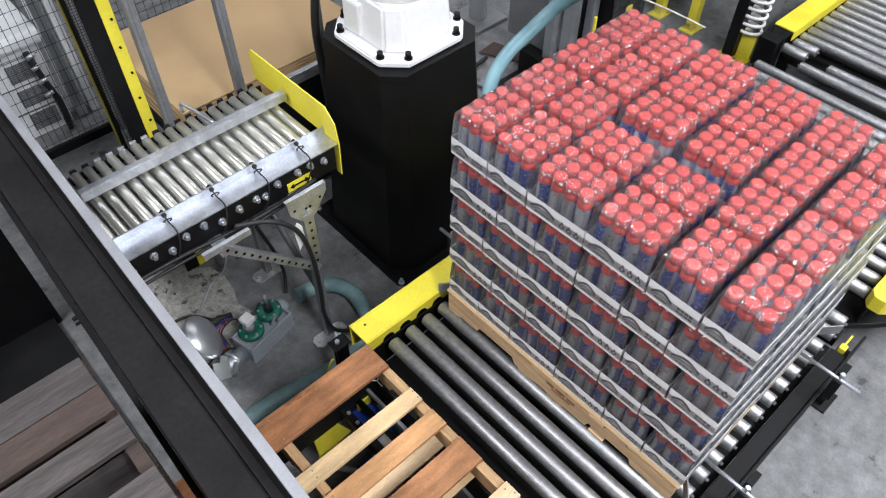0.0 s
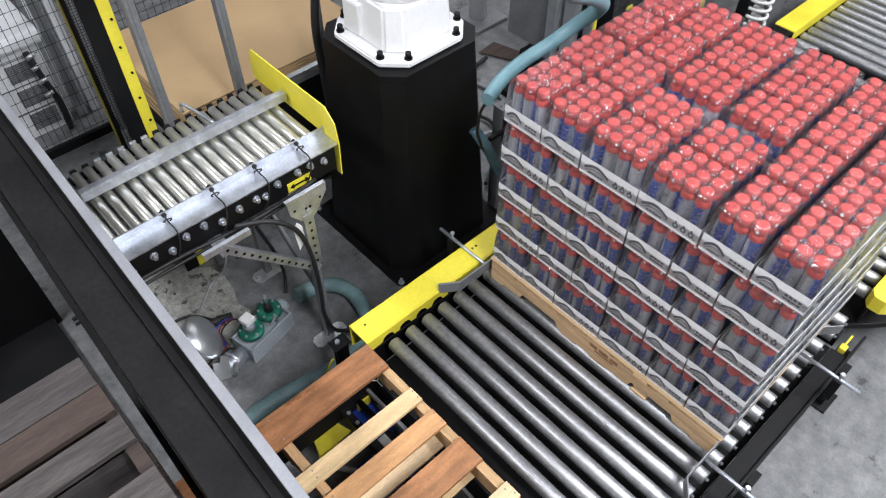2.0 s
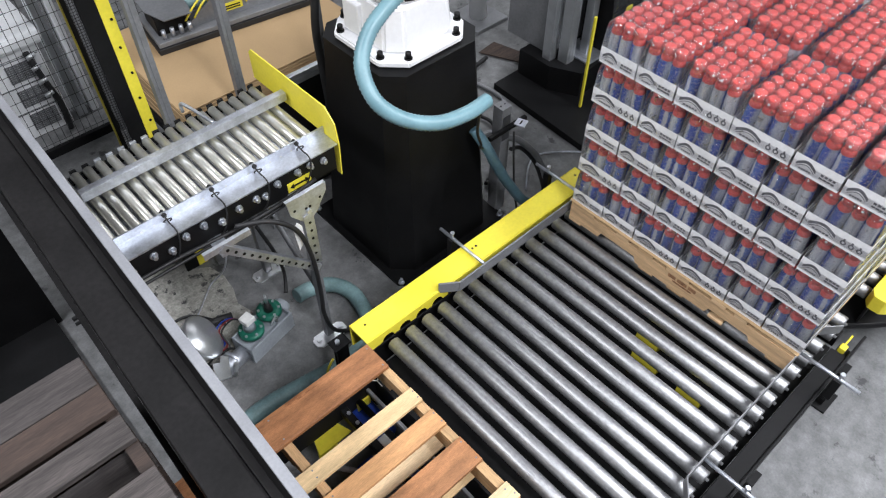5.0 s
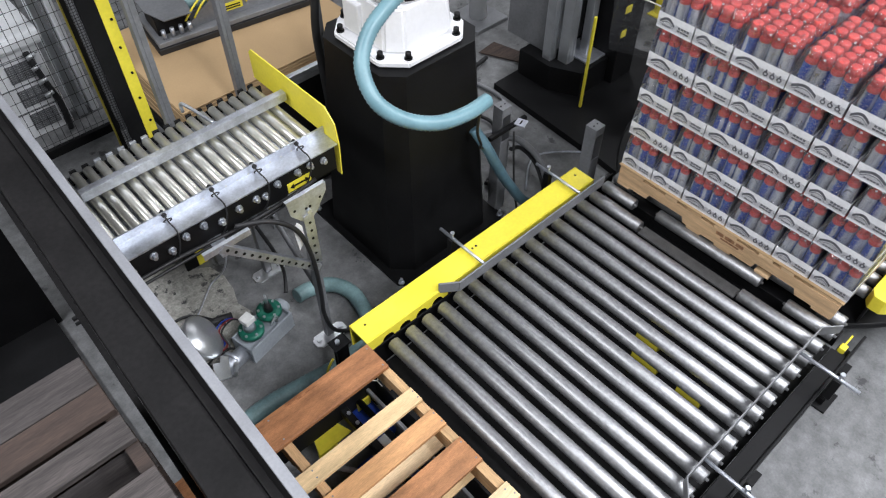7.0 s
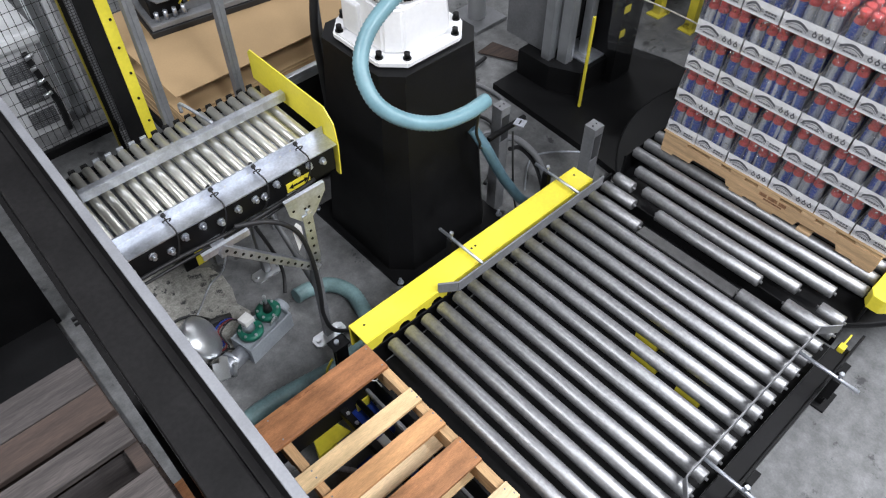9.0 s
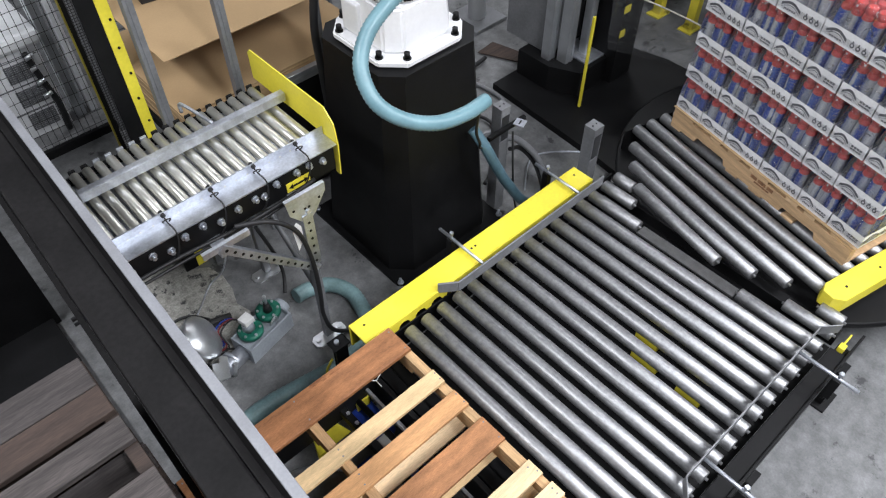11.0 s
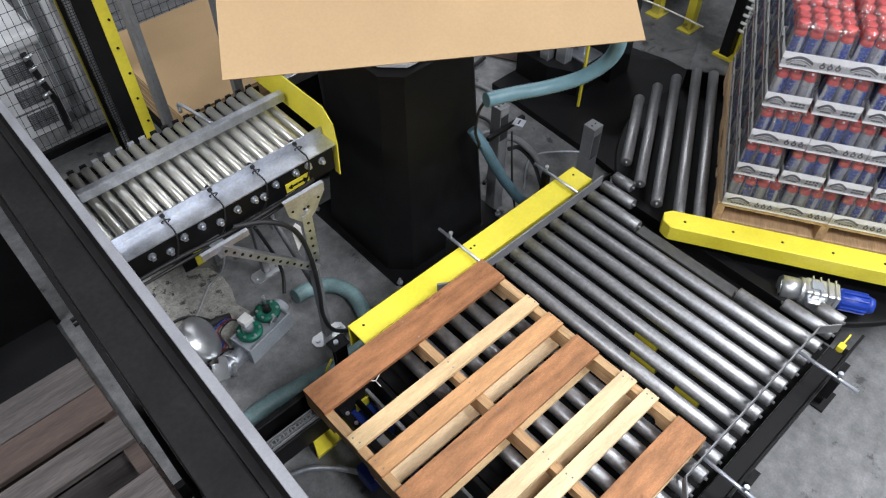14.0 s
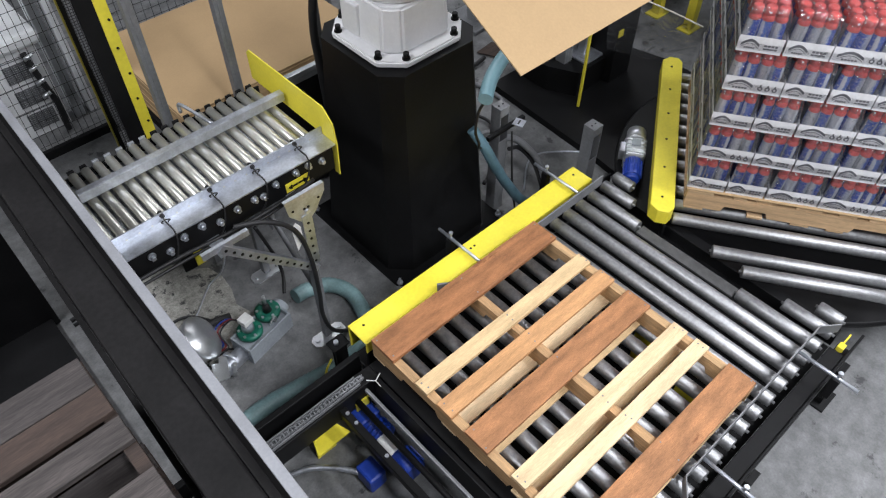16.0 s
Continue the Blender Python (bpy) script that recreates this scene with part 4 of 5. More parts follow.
# ---- pallet dispenser ----
def dispenser():
    t = thing("dispenser_beam", (-0.8, 0.3, 0), "dark grey steel frame beam of the pallet dispenser with pale top edge", "beam")
    bm = bmesh.new()
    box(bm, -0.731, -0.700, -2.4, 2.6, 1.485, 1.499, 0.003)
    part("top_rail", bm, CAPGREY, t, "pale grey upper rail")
    bm = bmesh.new()
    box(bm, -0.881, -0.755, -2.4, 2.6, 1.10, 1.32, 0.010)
    # Dark strip added to keep the gap beside the pallets as dark as shade.
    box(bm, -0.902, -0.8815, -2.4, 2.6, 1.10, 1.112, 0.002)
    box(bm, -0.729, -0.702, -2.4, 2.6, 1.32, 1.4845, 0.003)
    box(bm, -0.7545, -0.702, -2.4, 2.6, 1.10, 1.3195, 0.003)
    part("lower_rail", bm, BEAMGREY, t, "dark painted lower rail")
    for y in (-2.3, 2.5):
        bm = bmesh.new()
        box(bm, -0.90, -0.72, y - 0.09, y + 0.09, 0, 1.10, 0.01)
        part("post", bm, BEAMGREY, t)
    t.matrix_basis = pose(-0.7895, 0.3, 0, 0, 0, -1.45)
    rng = random.Random(8)
    # The stack's shade is partly in its darkened board colours.
    base = pallet("wooden_pallet", [OLDWOOD, OLDRED, OLDWOOD, OLDWOOD, OLDRED, OLDWOOD, OLDWOOD], OLDRED, "weathered grey-brown wooden pallet in the dispenser stack, shade darkened into its colour", None, "dispenser stack", STACKED)
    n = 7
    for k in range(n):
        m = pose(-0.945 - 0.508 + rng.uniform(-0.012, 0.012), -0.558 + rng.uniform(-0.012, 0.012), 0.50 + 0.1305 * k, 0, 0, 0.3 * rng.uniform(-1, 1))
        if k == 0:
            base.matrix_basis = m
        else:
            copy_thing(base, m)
    d = thing("dispenser_housing", (-1.5, 0.1, 0), "black sheet metal housing of the pallet dispenser with an added unseen shading panel", "machine")
    # The 3.05 m west panel is unseen, added to keep lamp light off the pallets.
    for c in ((-2.1, -0.95, 0.14, 0.17, 0, 0.85), (-2.15, -2.1, -2.3, 1.6, 0, 3.05), (-2.1, -0.92, 1.55, 1.6, 0, 1.2), (-2.1, -0.95, 0.17, 1.55, 0.02, 0.06)):
        bm = bmesh.new()
        box(bm, *c, 0.004)
        part("panel", bm, BLACK, d)
    c = thing("chain_conveyor", (-0.5, -0.64, 0), "black drag chain conveyor with blue gear motor", "conveyor")
    for y in (-0.030, -1.28):
        bm = bmesh.new()
        box(bm, -2.0, -0.03, y - 0.035, y + 0.035, 0.30, 0.43, 0.004)
        if y > -1:
            box(bm, -2.0, -0.03, y + 0.0355, y + 0.095, 0.30, 0.315, 0.002)
            box(bm, -2.0, -0.03, y + 0.095, y + 0.125, 0.28, 0.435, 0.004)
        rail = part("rail", bm, BLACK, c)
        bm = bmesh.new()
        box(bm, -1.9, -0.12, y - 0.024, y - 0.018, 0.4305, 0.445)
        box(bm, -1.9, -0.12, y + 0.018, y + 0.024, 0.4305, 0.445)
        part("wear_strip", bm, GREYSTEEL, rail, "worn steel chain guides")
        bm = bmesh.new()
        for k in range(90):
            x = -0.10 - k * 0.019
            g = 0.006 + 0.005 * (k % 2)
            for e in (-1, 1):
                box(bm, x - 0.0115, x + 0.0115, y + e * g - 0.0018, y + e * g + 0.0018, 0.433, 0.447)
            rod(bm, (x, y - 0.0125, 0.440), (x, y + 0.0125, 0.440), 0.0055, 8)
        tagged(part("chain", bm, GREYSTEEL, rail, "steel drag chain"), kind="stuff")
    bm = bmesh.new()
    box(bm, -0.252, -0.218, -1.245, -0.065, 0.335, 0.385, 0.003)
    bar = part("cross_bar", bm, BLACK, c, "black flat bar across the chains")
    for y in (-0.10, -0.16, -0.36, -0.62, -0.9):
        bm = bmesh.new()
        rod(bm, (-0.232, y, 0.385), (-0.232, y, 0.392), 0.009, 6)
        part("bolt", bm, GALV, bar)
    bm = bmesh.new()
    rod(bm, (-0.155, -0.065, 0.350), (-0.155, -1.245, 0.350), 0.014, 14)
    part("shaft", bm, BLACK, c)
    bm = bmesh.new()
    box(bm, -0.112, -0.096, -1.245, -0.065, 0.375, 0.400, 0.004)
    part("guide_rail", bm, GREYSTEEL, c, "worn grey steel guide rail")
    bm = bmesh.new()
    box(bm, -0.060, -0.035, -1.245, -0.065, 0.20, 0.43, 0.004)
    part("end_plate", bm, BLACK, c, "black end plate beside the rollers")
    bm = bmesh.new()
    for a in (20, 140, 265):
        rod(bm, (-0.059, -0.081, 0.432), (-0.059 + 0.04 * math.cos(math.radians(a)), -0.081 + 0.04 * math.sin(math.radians(a)), 0.440), 0.0025, 6)
    part("cable_tie", bm, LABEL, c, "white cable tie")
    bm = bmesh.new()
    rod(bm, (-0.145, -0.05, 0.215), (-0.145, -0.22, 0.215), 0.060, 18)
    box(bm, -0.20, -0.09, -0.14, -0.05, 0.14, 0.285, 0.012)
    for k in range(3):
        rod(bm, (-0.145, -0.155 - k * 0.025, 0.215), (-0.145, -0.167 - k * 0.025, 0.215), 0.066, 18)
    gm = part("gear_motor", bm, BLUE, c, "blue gear motor")
    bm = bmesh.new()
    box(bm, -0.19, -0.115, -0.325, -0.222, 0.16, 0.272, 0.010)
    part("adapter", bm, LABEL, gm, "pale motor adapter")
    bm = bmesh.new()
    rod(bm, (-0.150, -0.325, 0.215), (-0.150, -0.43, 0.215), 0.060, 18)
    for k in range(10):
        box(bm, -0.004, 0.004, -0.42, -0.335, 0.058, 0.068, 0, 0, Matrix.Translation((-0.150, 0, 0.215)) @ pose(0, 0, 0, 0, 36 * k))
    part("motor", bm, BLUE, gm)
    bm = bmesh.new()
    box(bm, -0.305, -0.215, -0.315, -0.205, 0.03, 0.14, 0.012)
    part("terminal_box", bm, BLUE, gm)
    bm = bmesh.new()
    plate(bm, [(-0.376, 0.002), (-0.271, -0.003), (-0.24, -0.105), (-0.411, -0.108)], "z", 0.235, 0.008)
    box(bm, -0.376, -0.271, -0.006, 0.002, 0.0, 0.235, 0.002)
    part("bracket", bm, YELLOW, c, "yellow mounting bracket")
    bm = bmesh.new()
    rod(bm, (-0.275, -0.02, 0.30), (-0.245, 0.0, 0.30), 0.016, 10)
    rod(bm, (-0.40, 0.0, 0.30), (-0.275, -0.01, 0.30), 0.008, 8)
    part("tension_bolt", bm, ALU, c)
    bm = bmesh.new()
    box(bm, -0.17, -0.10, -0.075, -0.066, 0.27, 0.345, 0.002)
    part("bracket", bm, YELLOW, c, "yellow mounting bracket")
    bm = bmesh.new()
    tube(bm, [(-0.30, -0.22, 0.10), (-0.36, -0.14, 0.10), (-0.45, -0.06, 0.10), (-0.56, -0.01, 0.08), (-0.72, 0.02, 0.05)], 0.013, 10, 8)
    part("conduit", bm, GALV, c, "grey flexible conduit")
    for x in (-1.9, -0.92, -0.08):
        for y in (0.02, -1.28):
            bm = bmesh.new()
            box(bm, x - 0.03, x + 0.03, y - 0.03, y + 0.03, 0, 0.30, 0.003)
            part("leg", bm, BLACK, c)


def wire_panel(name, x0, x1, y, z0, z1, across, up, t):
    bm = bmesh.new()
    n = int((x1 - x0) / across)
    for i in range(n + 1):
        x = x0 + i * across
        rod(bm, (x, y, z0), (x, y, z1), 0.0019, 5, caps=False)
    for k in range(int((z1 - z0) / up) + 1):
        z = z0 + k * up
        rod(bm, (x0, y - 0.004, z), (x1, y - 0.004, z), 0.0019, 5, caps=False)
    tagged(part(name, bm, WIRE, t, "black welded wire mesh"), kind="stuff")


def fence():
    t = thing("guard_fence", (0.2, 2.8, 0), "black welded wire guard fence with slim posts", "fence")
    wire_panel("mesh", -1.30, 0.03, 2.80, 0.04, 2.3, 0.0415, 0.088, t)
    wire_panel("mesh", 0.12, 1.9, 2.95, 0.10, 2.3, 0.055, 0.06, t)
    for x, y in ((-1.32, 2.80), (0.05, 2.80), (0.09, 2.95), (1.92, 2.95)):
        bm = bmesh.new()
        box(bm, x - 0.014, x + 0.014, y - 0.014, y + 0.014, 0, 2.35, 0.003)
        part("post", bm, GREYSTEEL, t)
    for x0, x1, y in ((-1.295, 0.03, 2.80), (0.105, 1.895, 2.95)):
        for z in (0.06, 2.33):
            bm = bmesh.new()
            box(bm, x0, x1, y - 0.018, y + 0.018, z - 0.03, z + 0.03, 0.003)
            part("rail", bm, BLACK, t)


def sheet_magazine():
    s = thing("slip_sheet_stack", (0.65, 2.0, 0.6), "stack of plain brown cardboard slip sheets on a low frame", "cardboard")
    rng = random.Random(11)
    for k in range(15):
        bm = bmesh.new()
        dx, dy = rng.uniform(-0.004, 0.004), rng.uniform(-0.006, 0.006)
        z = 0.60 + k * 0.0152
        box(bm, 0.06 + dx, 1.26 + dx, 1.56 + dy, 2.50 + dy, z, z + 0.0148)
        part("sheet", bm, KRAFT, s)
    b = thing("sheet_rack", (0.65, 2.0, 0), "dark steel rack holding the cardboard sheets", "rack")
    bm = bmesh.new()
    box(bm, 0.04, 1.32, 1.515, 2.56, 0.54, 0.597, 0.003)
    part("tray", bm, BLACK, b)
    for x in (0.08, 1.28):
        for y in (1.54, 2.52):
            bm = bmesh.new()
            box(bm, x - 0.03, x + 0.03, y - 0.03, y + 0.03, 0, 0.54)
            part("leg", bm, BLACK, b)
    bm = bmesh.new()
    box(bm, 0.55, 1.40, 1.475, 1.51, 0.80, 0.830, 0.003)
    box(bm, 0.55, 1.40, 1.477, 1.508, 0.765, 0.798, 0.003)
    part("profile_rail", bm, ALU, b, "bare aluminium profile rail")
    bm = bmesh.new()
    box(bm, 0.55, 1.40, 1.478, 1.499, 0.02, 0.764, 0.003)
    part("skirt", bm, BLACK, b, "dark lower panel")
    # guide posts in front of the stack
    for x, y in ((-0.08, 1.36), (0.30, 1.36)):
        bm = bmesh.new()
        box(bm, x - 0.022, x + 0.022, y - 0.022, y + 0.022, 0.0, 2.2, 0.003)
        box(bm, x - 0.005, x + 0.005, y - 0.026, y - 0.0225, 0.4, 2.2)
        part("guide_post", bm, GREYSTEEL, b, "grey square guide post")
    p = thing("yellow_post", (-0.05, 1.40, 0), "tall yellow painted steel angle post", "post")
    bm = bmesh.new()
    box(bm, -0.187, -0.135, 1.395, 1.401, 0.0, 2.2, 0.002)
    part("flange", bm, YELLOW, p)
    bm = bmesh.new()
    box(bm, -0.262, -0.1875, 1.395, 1.41, 0.0, 2.2, 0.002)
    part("web", bm, BLACK, p, "black inner face")
    for k in range(8):
        bm = bmesh.new()
        z = 0.9 + k * 0.13
        rod(bm, (-0.16 + 0.008 * (k % 2), 1.3945, z), (-0.16 + 0.008 * (k % 2), 1.390, z), 0.006, 8)
        part("screw", bm, BLACK, p)
    c = thing("cable_post", (0.80, 1.37, 0), "black post with bundled cables beside the robot", "post")
    bm = bmesh.new()
    box(bm, 0.815, 0.85, 1.40, 1.435, 0.0, 2.0, 0.003)
    part("post", bm, GREYSTEEL, c)
    bm = bmesh.new()
    tube(bm, [(0.80, 1.37, 0.0), (0.80, 1.37, 0.5), (0.79, 1.37, 0.85), (0.775, 1.36, 1.10), (0.80, 1.36, 1.30), (0.86, 1.37, 1.5)], 0.022, 10, 8)
    part("cable", bm, RUBBER, c)
    # lift door with slatted black mesh
    g = thing("mesh_door", (-0.3, 2.2, 0), "black mesh door with thin yellow edges", "door")
    wire_panel("mesh", -0.135, -0.02, 2.1, 0.15, 2.2, 0.016, 0.016, g)
    for x, m, h in ((-0.163, OLDYELLOW, 0.0035), (-0.147, BLACK, 0.012), (-0.012, BLACK, 0.014)):
        bm = bmesh.new()
        box(bm, x - h, x + h, 2.09, 2.115, 0.0, 2.25, 0.002)
        part("stile", bm, m, g)


def machine_behind():
    t = thing("machine_cabinet", (-0.6, 3.6, 0), "pale grey machine cabinet with louvred panels behind the fence", "machine")
    bm = bmesh.new()
    box(bm, -1.3, -0.16, 3.10, 4.2, 0.0, 0.62, 0.01)
    part("body", bm, CABINET, t)
    bm = bmesh.new()
    box(bm, -1.3, -0.12, 3.06, 4.2, 0.62, 0.72, 0.03)
    part("top", bm, CABINET, t, "rounded pale top cover")
    for x, z in ((-0.40, 0.42), (-0.40, 0.24), (-0.66, 0.42), (-0.66, 0.24), (-0.40, 0.06)):
        bm = bmesh.new()
        for k in range(9):
            box(bm, x, x + 0.17, 3.090, 3.0985, z + k * 0.014, z + k * 0.014 + 0.006)
        for k in range(9):
            box(bm, x + k * 0.0205, x + k * 0.0205 + 0.006, 3.088, 3.0985, z, z + 0.118)
        tagged(part("louvre", bm, GREYSTEEL, t, "dark gridded vent"), kind="stuff")
    for z in (0.20, 0.385, 0.56):
        bm = bmesh.new()
        box(bm, -1.25, -0.18, 3.094, 3.0995, z, z + 0.005)
        part("seam", bm, GREYSTEEL, t)
    bm = bmesh.new()
    box(bm, -0.115, -0.05, 3.12, 3.22, 0.0, 0.95, 0.006)
    part("duct", bm, ALU, t, "pale upright duct")
    bm = bmesh.new()
    box(bm, -0.02, 0.03, 3.12, 3.22, 0.0, 1.2, 0.006)
    part("upright", bm, CABINET, t)
    bm = bmesh.new()
    tube(bm, [(-0.25, 3.07, 0.60), (-0.24, 3.05, 0.5), (-0.22, 3.05, 0.36), (-0.20, 3.04, 0.22), (-0.21, 3.02, 0.02)], 0.020, 10, 8)
    part("cable", bm, RUBBER, t)
    for z in (0.58, 0.50, 0.40, 0.30):
        bm = bmesh.new()
        rod(bm, (-0.27, 3.03, z), (-0.21, 3.03, z + 0.015), 0.014, 12)
        part("fitting", bm, ALU, t)


def floor_clutter():
    # bare patch of floor
    rng = random.Random(5)
    bm = bmesh.new()
    out = [(-0.40 + (0.25 + 0.05 * rng.uniform(-1, 1)) * math.cos(a), 1.12 + (0.46 + 0.07 * rng.uniform(-1, 1)) * math.sin(a)) for a in [i * math.pi / 14 for i in range(28)]]
    plate(bm, out, "z", 0.0, 0.004)
    solid("floor_patch", bm, BARE, "bare scraped patch of pale speckled concrete")
    t = thing("valve_box", (-0.18, 0.73, 0), "grey cast box with two green valves and wires on the floor", "valve box")
    lay = pose(-0.185, 0.730, 0, 0, 0, 12.5)
    bm = bmesh.new()
    for c in ((-0.145, 0.145, -0.072, -0.062), (-0.145, 0.145, 0.062, 0.072), (-0.145, -0.135, -0.062, 0.062), (0.135, 0.145, -0.062, 0.062)):
        box(bm, *c, 0.0, 0.115, 0.002, 0, lay)
    box(bm, -0.135, 0.135, -0.062, 0.062, 0.0, 0.085, 0, 0, lay)
    rod(bm, lay @ Vector((0.145, 0.03, 0.06)), lay @ Vector((0.185, 0.04, 0.06)), 0.045, 18)
    part("case", bm, CASTGREY, t)
    for x, y in ((-0.055, 0.018), (0.085, 0.030)):
        at = lay @ Matrix.Translation((x, y, 0))
        bm = bmesh.new()
        lathe(bm, [(0.085, 0.050, 0), (0.105, 0.052, 0), (0.108, 0.066, 0), (0.130, 0.066, 0), (0.133, 0.036, 0), (0.128, 0.030, 0)], 20, at)
        v = part("valve", bm, GREEN, t, "dark green valve body")
        for k in range(6):
            bm = bmesh.new()
            w = at @ pose(0, 0, 0, 0, 0, 60 * k + 20)
            rod(bm, w @ Vector((0.052, 0, 0.130)), w @ Vector((0.052, 0, 0.139)), 0.0075, 6)
            part("bolt", bm, ALU, v)
        bm = bmesh.new()
        if x > 0:
            rod(bm, at @ Vector((0, 0, 0.128)), at @ Vector((0, 0, 0.185)), 0.024, 14, r2=0.014)
            part("collar", bm, RUBBER, v, "black tapered collar")
            bm = bmesh.new()
            rod(bm, at @ Vector((0, 0, 0.185)), at @ Vector((0, 0, 0.245)), 0.0085, 10)
            part("stem", bm, ALU, v, "bare steel valve stem")
        else:
            rod(bm, at @ Vector((0.0, 0.01, 0.130)), at @ Vector((0.0, 0.01, 0.19)), 0.034, 14, r2=0.028)
            part("bonnet", bm, CASTGREY, v, "grey valve bonnet")
            bm = bmesh.new()
            box(bm, -0.030, 0.030, -0.022, 0.036, 0.190, 0.222, 0.004, 0, at)
            part("plug", bm, LABEL, v, "white square electrical plug")
    for k, (m, dy) in enumerate(((RUBBER, 0.0), (REDWIRE, 0.018), (BLUE, 0.036), (RUBBER, 0.05))):
        bm = bmesh.new()
        tube(bm, [lay @ Vector(p) for p in ((-0.07, 0.04, 0.20), (-0.10, 0.09 + dy, 0.20 - 0.01 * k), (-0.16, 0.12 + dy, 0.13), (-0.17, 0.07 + dy, 0.06), (-0.24, 0.11 + dy, 0.02))], 0.0042, 6, 6)
        part("wire", bm, m, t)
    bm = bmesh.new()
    for k in range(3):
        tube(bm, [lay @ Vector(p) for p in ((0.035, -0.03, 0.10), (0.03 + 0.012 * k, -0.05, 0.145 + 0.008 * k), (0.055 + 0.01 * k, -0.045, 0.135), (0.07, -0.035, 0.09))], 0.0035, 6, 5)
    part("lead", bm, ALU, t, "short silver leads")
    bm = bmesh.new()
    rod(bm, lay @ Vector((-0.145, -0.01, 0.06)), (-0.475, 0.655, 0.06), 0.042, 20)
    rod(bm, (-0.385, 0.692, 0.06), (-0.405, 0.683, 0.06), 0.052, 20)
    part("pipe", bm, GALV, t, "galvanised pipe stub")
    bm = bmesh.new()
    plate(bm, [(-0.53, 0.60), (-0.46, 0.575), (-0.41, 0.69), (-0.44, 0.715), (-0.46, 0.68), (-0.49, 0.70)], "z", 0.103, 0.008)
    rod(bm, (-0.425, 0.63, 0.02), (-0.405, 0.615, 0.125), 0.012, 8)
    part("clamp", bm, ALU, t)
    b = thing("blower", (-0.50, 0.92, 0), "round silver blower housing on the floor", "blower")
    bm = bmesh.new()
    lathe(bm, [(-0.06, 0.06, 0), (-0.05, 0.115, 0), (0.02, 0.125, 0), (0.035, 0.135, 0), (0.05, 0.125, 0), (0.075, 0.08, 0), (0.085, 0.03, 0)], 32, pose(-0.475, 0.835, 0.15, 0, 55, -25) @ Matrix.Scale(0.92, 4))
    part("housing", bm, ALU, b)
    bm = bmesh.new()
    rod(bm, (-0.46, 0.95, 0.10), (-0.26, 0.90, 0.09), 0.022, 12)
    part("spout", bm, RUBBER, b)
    for name, pts, r, m, label in (
            ("floor_hose", [(0.07, 0.80, 0.06), (0.15, 0.80, 0.05), (0.26, 0.75, 0.045), (0.31, 0.64, 0.045), (0.29, 0.50, 0.045), (0.24, 0.36, 0.045)], 0.042, HOSEDARK, "dusty teal ribbed hose curling over the floor"),
            ("floor_hose", [(-0.72, 0.32, 0.05), (-0.45, 0.36, 0.05), (-0.2, 0.33, 0.05), (0.02, 0.30, 0.05), (0.2, 0.33, 0.05)], 0.045, HOSEDARK, "dusty teal ribbed hose lying beside the conveyor"),
            ("floor_hose", [(1.10, 0.53, 0.80), (1.13, 0.46, 0.70), (1.18, 0.43, 0.57), (1.29, 0.42, 0.36), (1.45, 0.40, 0.13), (1.70, 0.38, 0.05)], 0.029, HOSEBLUE, "dusty teal hose running down beside the pedestal")):
        bm = bmesh.new()
        tube(bm, pts, r, 12, 8, 0.03, 0.012)
        h = thing(name, pts[0], label, "hose")
        part("tube", bm, m, h)
